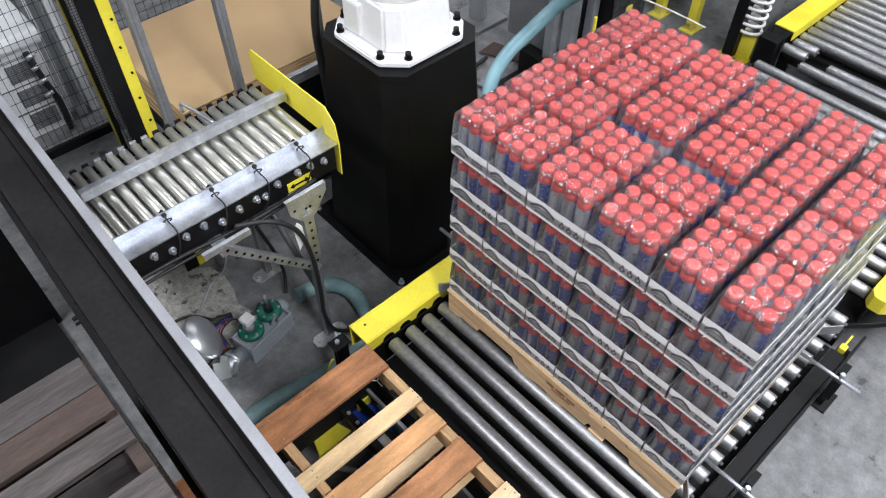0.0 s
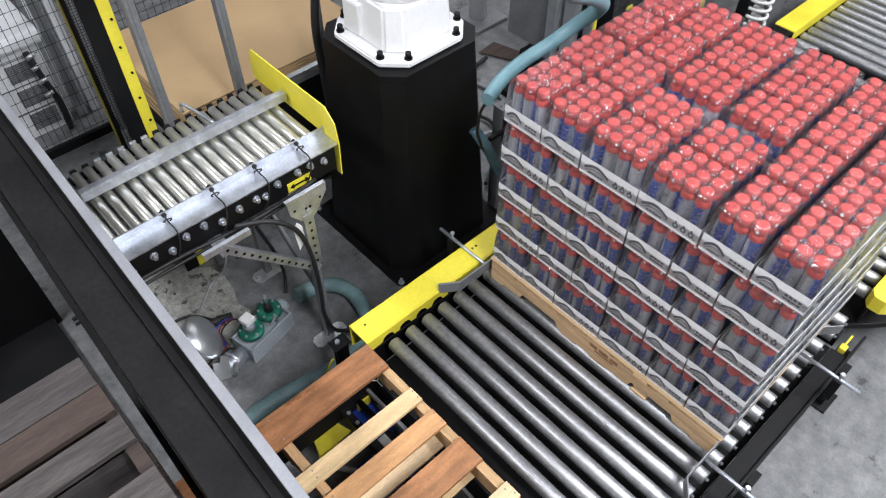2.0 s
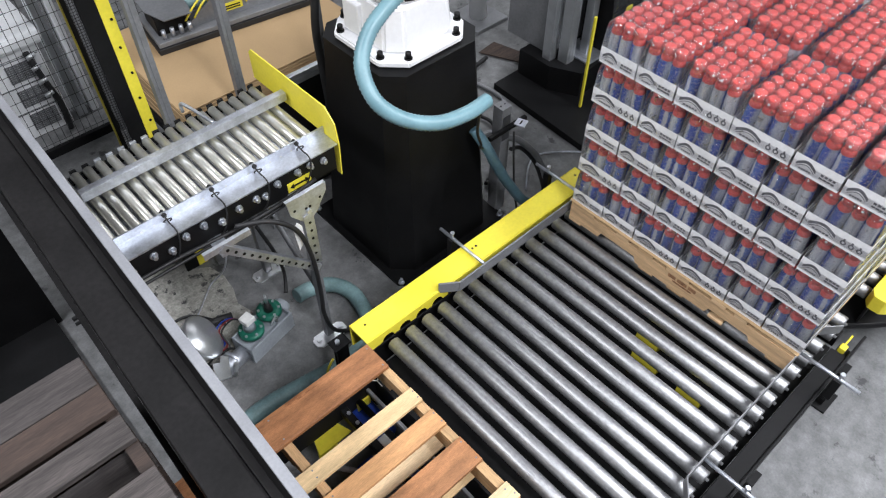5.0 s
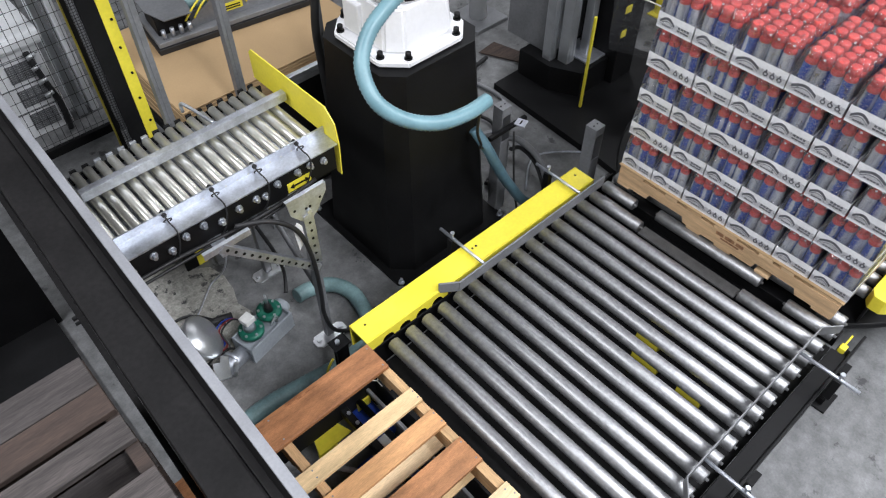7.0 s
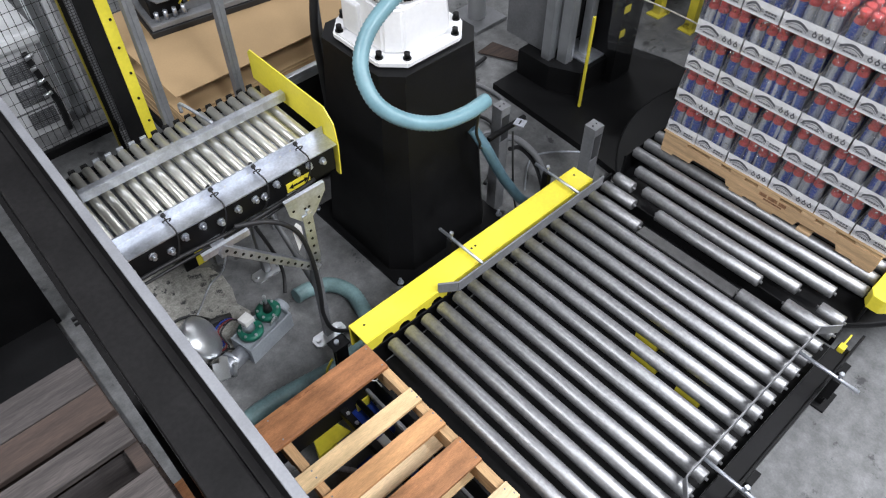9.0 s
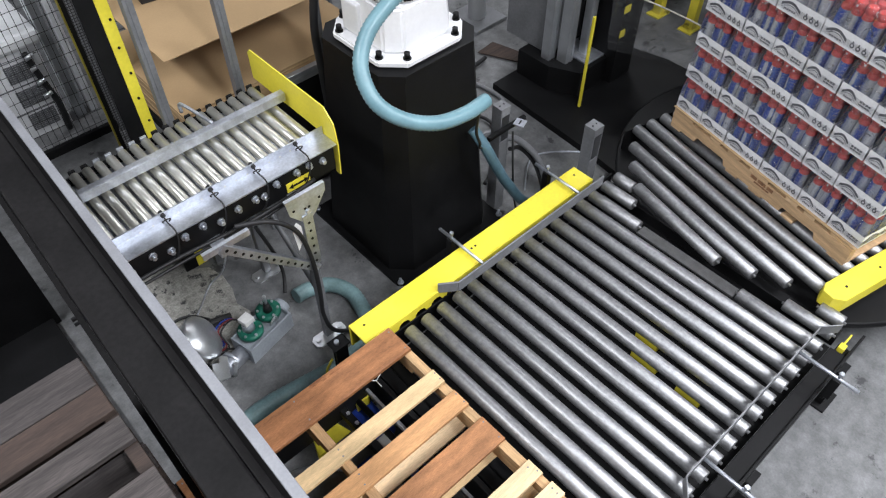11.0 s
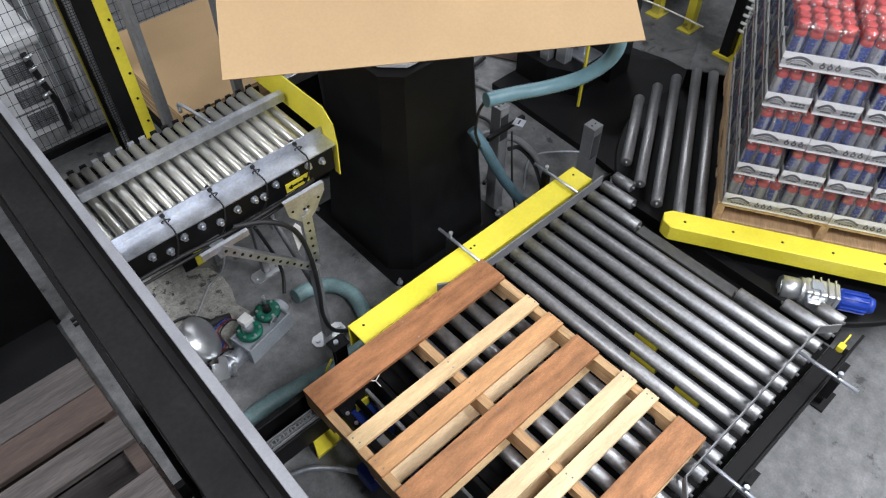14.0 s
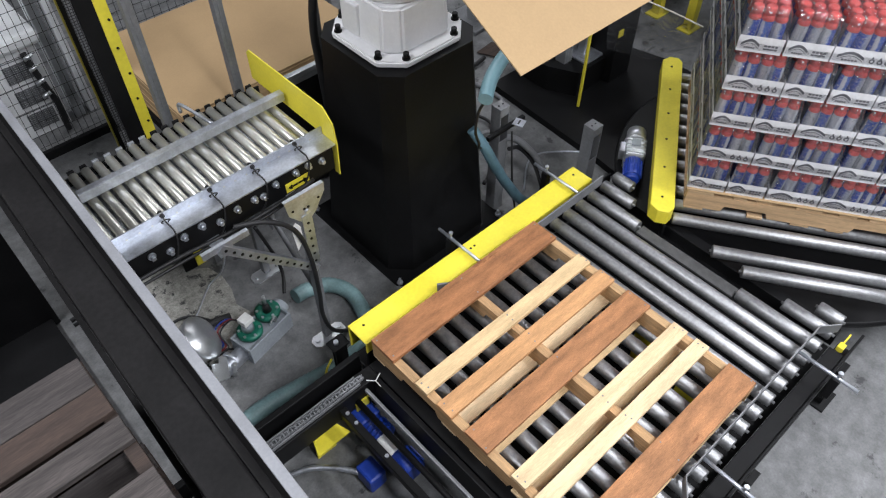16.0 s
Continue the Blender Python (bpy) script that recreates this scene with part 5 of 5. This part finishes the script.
    for name, pts, r, m in (
            ("cable", [(-0.02, 1.1, 0.75), (-0.06, 1.15, 0.4), (-0.12, 1.2, 0.1), (-0.22, 1.22, 0.012), (-0.36, 1.10, 0.012), (-0.50, 1.0, 0.012)], 0.005, GALV),
            ("cable", [(-0.30, 0.93, 0.02), (-0.40, 1.10, 0.015), (-0.52, 1.12, 0.015), (-0.62, 1.0, 0.015)], 0.008, RUBBER),
            ("cable", [(-0.28, 0.70, 0.012), (-0.38, 0.80, 0.012), (-0.5, 0.78, 0.012)], 0.006, RUBBER),
            ("cable", [(-0.22, 0.56, 1.02), (-0.10, 0.50, 1.01), (0.0, 0.475, 0.90), (0.045, 0.475, 0.68), (0.052, 0.478, 0.42), (0.045, 0.475, 0.25), (0.08, 0.46, 0.10), (0.20, 0.43, 0.02)], 0.011, RUBBER),
            ("cable", [(0.06, 1.05, 0.42), (0.10, 1.0, 0.22), (0.10, 0.95, 0.10), (0.05, 0.88, 0.03)], 0.010, RUBBER),
            ("cable", [(0.84, 0.20, 1.305), (0.869, 0.268, 1.181), (0.907, 0.317, 1.019), (0.99, 0.37, 0.87), (1.06, 0.44, 0.76), (1.12, 0.47, 0.70)], 0.007, RUBBER),
            ("cable", [(1.42, 0.62, 0.5), (1.55, 0.60, 0.42), (1.66, 0.52, 0.25), (1.68, 0.42, 0.02)], 0.020, GREYSTEEL),
            ("cable", [(1.45, 0.75, 0.03), (1.65, 0.85, 0.03), (1.9, 1.15, 0.03), (1.8, 1.5, 0.03), (2.1, 1.8, 0.03)], 0.012, RUBBER),
            ("cable", [(1.5, 1.2, 0.03), (1.8, 1.25, 0.06), (2.0, 1.6, 0.03), (2.4, 1.7, 0.03)], 0.016, RUBBER),
            ("cable", [(1.46, 0.58, 0.42), (1.58, 0.60, 0.34), (1.66, 0.54, 0.20), (1.66, 0.44, 0.02)], 0.013, RUBBER),
            ("cable", [(1.40, 0.52, 0.62), (1.36, 0.46, 0.40), (1.37, 0.44, 0.20), (1.40, 0.42, 0.02)], 0.006, RUBBER),
            ("cable", [(1.50, 0.90, 0.02), (1.75, 1.10, 0.02), (1.95, 1.05, 0.03), (2.15, 1.30, 0.02), (2.10, 1.70, 0.02)], 0.014, GREYSTEEL),
            ("cable", [(1.6, 0.55, 0.02), (1.85, 0.72, 0.02), (2.05, 0.62, 0.02), (2.2, 0.45, 0.02)], 0.006, GALV)):
        bm = bmesh.new()
        tube(bm, pts, r, 8, 8)
        h = thing(name, pts[0], "loose cable trailing over the floor", "cable")
        part("sheath", bm, m, h)
    k = thing("floor_bracket", (-0.08, 0.36, 0), "small black sensor bracket with yellow wire beside the conveyor", "bracket")
    bm = bmesh.new()
    box(bm, -0.06, 0.02, 0.25, 0.258, 0.0, 0.30, 0.002)
    box(bm, -0.065, 0.025, 0.225, 0.295, 0.30, 0.312, 0.002)
    box(bm, -0.055, -0.04, 0.232, 0.25, 0.05, 0.30, 0.002)
    part("stand", bm, BLACK, k)
    bm = bmesh.new()
    rod(bm, (-0.03, 0.26, 0.312), (-0.03, 0.26, 0.33), 0.012, 8)
    part("lens", bm, GALV, k)
    bm = bmesh.new()
    tube(bm, [(-0.065, 0.27, 0.2), (-0.10, 0.28, 0.12), (-0.12, 0.27, 0.02)], 0.006, 6, 5)
    part("wire", bm, YELLOW, k)


def sensor_posts():
    for x, y, h, w in ((1.785, 0.265, 0.60, 0.075), (1.385, 0.60, 0.755, 0.07)):
        t = thing("sensor_post", (x, y, 0), "grey square steel sensor post with a slotted side", "post", "sensor posts")
        bm = bmesh.new()
        k = w / 2
        for c in ((-k, -k + 0.006, -k, k), (k - 0.006, k, -k, k), (-k + 0.006, k - 0.006, k - 0.006, k)):
            box(bm, x + c[0], x + c[1], y + c[2], y + c[3], 0.0, h, 0.0015)
        box(bm, x - k + 0.006, x + k - 0.006, y - k, y - k + 0.006, 0.0, h - 0.22, 0.0015)
        box(bm, x - k + 0.006, x + k - 0.006, y - k, y - k + 0.006, h - 0.05, h, 0.0015)
        part("tube", bm, GREYSTEEL, t)
        bm = bmesh.new()
        box(bm, x - k, x + k, y - k, y + k, h, h + 0.004)
        cap = part("cap", bm, GREYSTEEL, t)
        for d in (-0.015, 0.015):
            bm = bmesh.new()
            rod(bm, (x + d, y, h + 0.004), (x + d, y, h + 0.006), 0.005, 8)
            part("screw", bm, BLACK, cap)
    t = thing("sensor_bracket", (1.40, 0.50, 0.6), "black sensor arm with a small label on a bent bracket", "bracket")
    bm = bmesh.new()
    box(bm, -0.16, 0.12, -0.012, 0.012, -0.012, 0.012, 0.003, 0, pose(1.38, 0.53, 0.66, 0, 0, 0))
    part("arm", bm, BLACK, t)
    bm = bmesh.new()
    box(bm, -0.03, 0.03, -0.03, 0.03, 0.0, 0.006, 0.001, 0, pose(1.43, 0.50, 0.672, 0, 0, 20))
    lab = part("label_plate", bm, GALV, t, "small bare steel label plate")
    bm = bmesh.new()
    box(bm, -0.018, 0.018, -0.004, 0.004, 0.0062, 0.0072, 0, 0, pose(1.43, 0.50, 0.672, 0, 0, 20))
    part("mark", bm, BLACK, lab)


def wrapper():
    t = thing("stretch_wrapper", (2.7, 1.1, 0), "stretch wrapper mast with aluminium profiles on a black base", "machine")
    bm = bmesh.new()
    plate(bm, [(2.20, 1.42), (2.14, 0.46), (2.09, 0.06), (2.25, 0.20), (2.90, 0.20), (3.05, 0.06), (3.35, 0.06), (3.35, 0.75), (3.18, 1.42)], "z", 0.0, 0.05)
    part("base_plate", bm, BLACK, t)
    bm = bmesh.new()
    prism(bm, [(2.42, 1.40), (2.42, 1.12), (2.52, 0.92), (2.95, 0.92), (2.95, 1.40)], 0.05, 0.24)
    part("foot", bm, BLACK, t)
    bm = bmesh.new()
    box(bm, 2.52, 2.92, 1.22, 1.62, 0.24, 2.6, 0.008)
    part("column", bm, GREYSTEEL, t, "grey sheet metal mast column")
    for x, y, w in ((2.50, 1.20, 0.035), (2.56, 1.10, 0.04), (2.72, 1.06, 0.03)):
        bm = bmesh.new()
        box(bm, x - w, x + w, y - w, y + w, 0.22, 2.6, 0.003)
        for s in (-0.4, 0.4):
            box(bm, x + s * w - 0.004, x + s * w + 0.004, y - w - 0.003, y - w - 0.0005, 0.24, 2.6)
        part("profile", bm, ALU, t, "bare aluminium profile")
    bm = bmesh.new()
    box(bm, 2.62, 2.90, 0.95, 1.20, 0.24, 0.255, 0.003)
    part("shelf", bm, GALV, t)
    bm = bmesh.new()
    box(bm, 2.80, 3.02, 0.86, 1.18, 0.05, 0.85, 0.006)
    part("drive_box", bm, BLACK, t, "black carriage box")
    for z, w in ((0.42, 0.05), (0.60, 0.06)):
        bm = bmesh.new()
        box(bm, 2.80, 2.80 + w, 0.853, 0.859, z, z + 0.05)
        part("label", bm, YELLOW, t)
    bm = bmesh.new()
    box(bm, 2.432, 2.450, 0.826, 0.842, 0.055, 0.74, 0.002)
    part("yellow_bar", bm, YELLOW, t, "yellow painted bar")
    bm = bmesh.new()
    rod(bm, (2.60, 0.95, 0.80), (3.05, 0.62, 0.86), 0.018, 12)
    rod(bm, (2.62, 0.97, 0.84), (3.05, 0.65, 0.90), 0.010, 12)
    part("film_arm", bm, ALU, t)
    bm = bmesh.new()
    a, b, c, d = [bm.verts.new(v) for v in ((2.70, 0.90, 0.80), (3.02, 0.40, 0.62), (3.02, 0.40, 0.30), (2.72, 0.88, 0.36))]
    bm.faces.new((a, b, c, d))
    bmesh.ops.subdivide_edges(bm, edges=bm.edges[:], cuts=6, use_grid_fill=True)
    for v in bm.verts:
        v.co.x += 0.015 * noise.noise(v.co * 6)
    web = part("film_web", bm, WEB, t, "clear stretch film web")
    bm = bmesh.new()
    tube(bm, [(2.70, 0.90, 0.80), (2.80, 0.745, 0.755), (2.90, 0.59, 0.70), (3.02, 0.40, 0.62)], 0.006, 6, 4)
    part("film_edge", bm, FILMROPE, web, "whitish gathered film edge")
    r = thing("film_scrap", (3.2, 0.85, 0), "twisted pale yellowish film scrap beside the wrapper base", "film scrap")
    bm = bmesh.new()
    tube(bm, [(3.215, 1.02, 0.012), (3.225, 0.93, 0.016), (3.222, 0.84, 0.013), (3.245, 0.74, 0.02), (3.25, 0.63, 0.013)], 0.012, 8, 6)
    tube(bm, [(3.222, 0.86, 0.03), (3.24, 0.77, 0.034), (3.26, 0.70, 0.026), (3.30, 0.62, 0.012)], 0.007, 8, 6)
    part("twist", bm, FILMROPE, r)
    s = thing("cardboard_scrap", (2.15, 1.6, 0), "dusty flat brown cardboard scrap on the floor", "cardboard")
    bm = bmesh.new()
    plate(bm, [(2.42, 1.80), (2.56, 1.50), (2.66, 1.58), (2.60, 1.82)], "z", 0.012, 0.006)
    part("board", bm, OLDRED, s)
    c = thing("pipe_column", (2.75, 2.1, 0), "grey round steel column on a base plate", "column")
    bm = bmesh.new()
    rod(bm, (2.75, 2.15, 0.0), (2.75, 2.15, 3.0), 0.07, 24)
    part("shaft", bm, CABINET, c)
    bm = bmesh.new()
    box(bm, 2.58, 2.92, 1.98, 2.32, 0.0, 0.03, 0.003)
    part("base_plate", bm, GREYSTEEL, c, "grimy grey base plate")


def outfeed():
    t = thing("outfeed_conveyor", (4.4, -0.6, 0), "outfeed roller conveyor with dull steel rollers and yellow guard", "conveyor")
    roller = roller_mesh(1.31, 0.0315)
    half = roller_mesh(0.16, 0.0315)
    for i in range(24):
        piece("roller", roller, t, pose(3.68 + i * 0.0985, -0.62, ROLL_TOP - 0.0315))
    for k in range(2):
        piece("roller", half, t, pose(3.48 + k * 0.1, -0.03 - 0.02 * k, ROLL_TOP - 0.0315))
    bm = bmesh.new()
    box(bm, 3.58, 6.2, 0.06, 0.20, 0.50, 0.512, 0.003)
    box(bm, 3.58, 6.2, 0.055, 0.061, 0.44, 0.512, 0.002)
    part("side_guard", bm, YELLOW, t, "yellow painted guard")
    for y in (0.09, -1.30):
        bm = bmesh.new()
        box(bm, 3.60, 6.2, y, y + 0.012, 0.26, 0.43, 0.003)
        part("side_frame", bm, BLACK, t)
    bm = bmesh.new()
    box(bm, 3.62, 6.2, -1.28, 0.08, 0.26, 0.29)
    part("pan", bm, BLACK, t)
    bm = bmesh.new()
    box(bm, 3.40, 3.50, 0.07, 0.20, 0.28, 0.495, 0.006)
    part("sensor_box", bm, BLACK, t)
    for x in (3.7, 6.1):
        for y in (0.09, -1.29):
            bm = bmesh.new()
            box(bm, x - 0.03, x + 0.03, y - 0.03, y + 0.03, 0, 0.26)
            part("leg", bm, BLACK, t)
    c = thing("control_column", (3.84, 0.46, 0), "dark steel control column with a white coiled cable", "post")
    bm = bmesh.new()
    box(bm, 3.86, 4.04, 0.36, 0.42, 0.0, 1.1, 0.005)
    part("panel", bm, GREYSTEEL, c)
    bm = bmesh.new()
    box(bm, 3.74, 3.84, 0.48, 0.56, 0.0, 1.1, 0.005)
    part("post", bm, BLACK, c)
    bm = bmesh.new()
    plate(bm, [(3.72, 0.36), (3.84, 0.36), (3.92, 0.56), (3.72, 0.60)], "z", 0.0, 0.02)
    box(bm, 3.81, 3.83, 0.37, 0.48, 0.02, 0.22, 0.002)
    part("foot", bm, YELLOW, c, "yellow floor bracket")
    bm = bmesh.new()
    pts = [(3.80 + 0.05 * math.cos(i * 0.7), 0.43 + 0.08 * math.sin(i * 0.7), 0.22 + 0.0068 * i) for i in range(100)]
    tube(bm, pts, 0.012, 6, 2)
    part("coiled_cable", bm, LABEL, c, "white coiled cable")
    # black machine with yellow feet further back
    m = thing("dark_machine", (4.2, 1.3, 0), "black machine frame with small yellow feet", "machine")
    bm = bmesh.new()
    box(bm, 3.84, 4.9, 0.88, 1.9, 0.35, 1.4, 0.01)
    part("body", bm, BLACK, m)
    for x, y in ((3.88, 0.92), (3.88, 1.22), (4.8, 0.96), (4.8, 1.8)):
        bm = bmesh.new()
        box(bm, x - 0.035, x + 0.035, y - 0.035, y + 0.035, 0.012, 0.35, 0.003)
        box(bm, x - 0.08, x + 0.08, y - 0.06, y + 0.06, 0.0, 0.012, 0.002)
        part("foot", bm, YELLOW, m, "yellow foot")
    w = thing("yellow_latch", (1.68, -1.36, 0.3), "small yellow bent latch at the conveyor end", "latch")
    bm = bmesh.new()
    box(bm, 1.575, 1.612, -1.375, -1.345, 0.40, 0.43, 0.003)
    box(bm, 1.612, 1.68, -1.362, -1.354, 0.405, 0.43, 0.002)
    box(bm, 1.585, 1.60, -1.368, -1.352, 0.0, 0.40, 0.002)
    part("plate", bm, YELLOW, w)


def light_fixtures():
    for x, y in LAMPS:
        t = thing("ceiling_lamp", (x, y, 5.5), "long white ceiling light fixture, assumed out of view", "lamp", "ceiling lamps")
        bm = bmesh.new()
        box(bm, x - 0.32, x + 0.32, y - 1.22, y + 1.22, 5.47, 5.56, 0.01)
        part("housing", bm, CABINET, t)


hall()
pallet_conveyor()
case_conveyor()
dispenser()
robot()
sheet_magazine()
machine_behind()
fence()
floor_clutter()
sensor_posts()
wrapper()
outfeed()
light_fixtures()
turntable_base()
LOAD = pallet_load()
EMPTY = pallet("wooden_pallet", [REDWOOD, PALEWOOD, MIDWOOD, REDWOOD, PALEWOOD, PALEWOOD, REDWOOD], STRINGER, "empty wooden pallet with pale and reddish boards on the rollers")
TABLE = turntable()
COLUMN = robot_column()
LOOP = robot_hose()
HEAD = gripper()
SHEET = carried_sheet()


TURNS = [(9.8, 0), (10.3, -4), (11.3, -16.3), (12.0, -25.2), (12.5, -31.8), (13.0, -38.4), (13.5, -46.6), (14.0, -59.8), (14.5, -77.4), (15.0, -103), (15.3, -117.5), (16.0, -146.7)]
# the head's turn about the robot's axis, its reach and height
HEADS = [(0, -290, 1.30, 2.6), (2.6, -262, 1.25, 2.3), (3.5, -255.6, 1.167, 1.15), (4.0, -255.6, 1.167, 0.86), (4.5, -255.6, 1.167, 0.842), (7.8, -255.6, 1.167, 0.842), (8.5, -255.6, 1.167, 0.89), (9.0, -255.6, 1.167, 0.95), (9.2, -255.6, 1.167, 0.97),
         (11.3, -255.6, 1.167, 1.26), (11.8, -255.6, 1.167, 1.65), (12.3, -255.6, 1.15, 2.0), (12.7, -248, 1.0, 2.3), (13.0, -232, 0.894, 2.25), (13.2, -210, 0.894, 2.20), (13.4, -189, 0.894, 2.20), (13.5, -179, 0.894, 2.20), (13.6, -169, 0.894, 2.20), (13.7, -159, 0.894, 2.20), (13.8, -148, 0.894, 2.20),
         (13.9, -134, 0.894, 2.20), (14.1, -115, 0.894, 2.20), (14.3, -97, 0.894, 2.20), (14.5, -91, 0.894, 2.20), (16.0, -90.5, 0.894, 2.20)]


def carried(a, reach, z):
    """Flat over the stack; once swung out the outer edge hangs lower."""
    droop, twist = (28, 0) if reach < 0.9 else ((14, -7) if reach < 1.1 else (0, -14.4))
    return pose(AXIS_X, AXIS_Y, z, 0, 0, a + 90) @ pose(0, -reach, 0, droop, 0, twist)


def swung(a, lift):
    """The hose turned about its lower end and lifted, as the arm draws its upper end along."""
    return Matrix.Translation((*HOSE_END, 1.315)) @ Matrix.Rotation(math.radians(lift), 4, Vector((-0.684, 0.730, 0))) @ pose(0, 0, 0, 0, 0, a) @ Matrix.Translation((0, 0, -1.315))


def motions():
    rows = [(0, 0.41), (0.5, 0.455), (1.0, 0.52), (1.5, 0.60), (3.5, 0.957), (7.0, 1.635), (9.0, 2.03), (9.5, 2.104)]
    rows = [(t, pose(x + 0.508, -0.64, ROLL_TOP)) for t, x in rows]
    for t, a in TURNS:
        rows.append((t, pose(TURN_X, TURN_Y, 0, 0, 0, a) @ pose(0.050, -0.030, ROLL_TOP)))
    walk(LOAD, rows)
    walk(TABLE, [(0, pose(TURN_X, TURN_Y, 0))] + [(t, pose(TURN_X, TURN_Y, 0, 0, 0, a)) for t, a in TURNS])
    ex = [(0, -1.045), (9.9, -1.045), (10.3, -1.02), (12.5, -0.625), (14.5, -0.265), (16.0, 0.0)]
    walk(EMPTY, [(t, pose(x + 0.508, -0.6095, ROLL_TOP)) for t, x in ex])
    walk(COLUMN, [(t, pose(AXIS_X, AXIS_Y, 0, 0, 0, a)) for t, a in ((0, 120), (1.9, 110), (2.4, 60), (2.8, 8), (3.2, 0), (12.7, 0), (13.2, 40), (13.7, 100), (14.3, 155), (16.0, 156))])
    walk(LOOP, [(t, swung(a, b)) for t, a, b in ((0, 205, 0), (1.8, 204, 0), (1.9, 202, 0), (2.0, 190, 4), (2.05, 130, 32), (2.1, 78, 48), (2.3, 66, 38), (2.4, 52, 22), (2.5, 38, 9), (2.8, 5, 0), (3.1, 0, 0), (12.6, 0, 0), (12.8, 5, 0), (13.0, 36, 8), (13.2, 56, 14), (13.4, 66, 31), (13.6, 68, 52), (13.7, 71, 57), (13.8, 78, 58), (13.9, 112, 45), (14.0, 152, 25), (14.2, 192, 7), (14.4, 203, 0), (16.0, 204, 0))])
    walk(HEAD, [(t, carried(a, r, z) @ (pose(-0.07, -0.233, 0, 0, 0, -8) if t < 12.5 else Matrix())) for t, a, r, z in HEADS])
    low = [(0, -255.6, 1.167, 0.8415), (7.8, -255.6, 1.167, 0.8415)]
    walk(SHEET, [(t, carried(a, r, z)) for t, a, r, z in low] + [(t, carried(a, r, z - 0.0005)) for t, a, r, z in HEADS if t > 8])


motions()
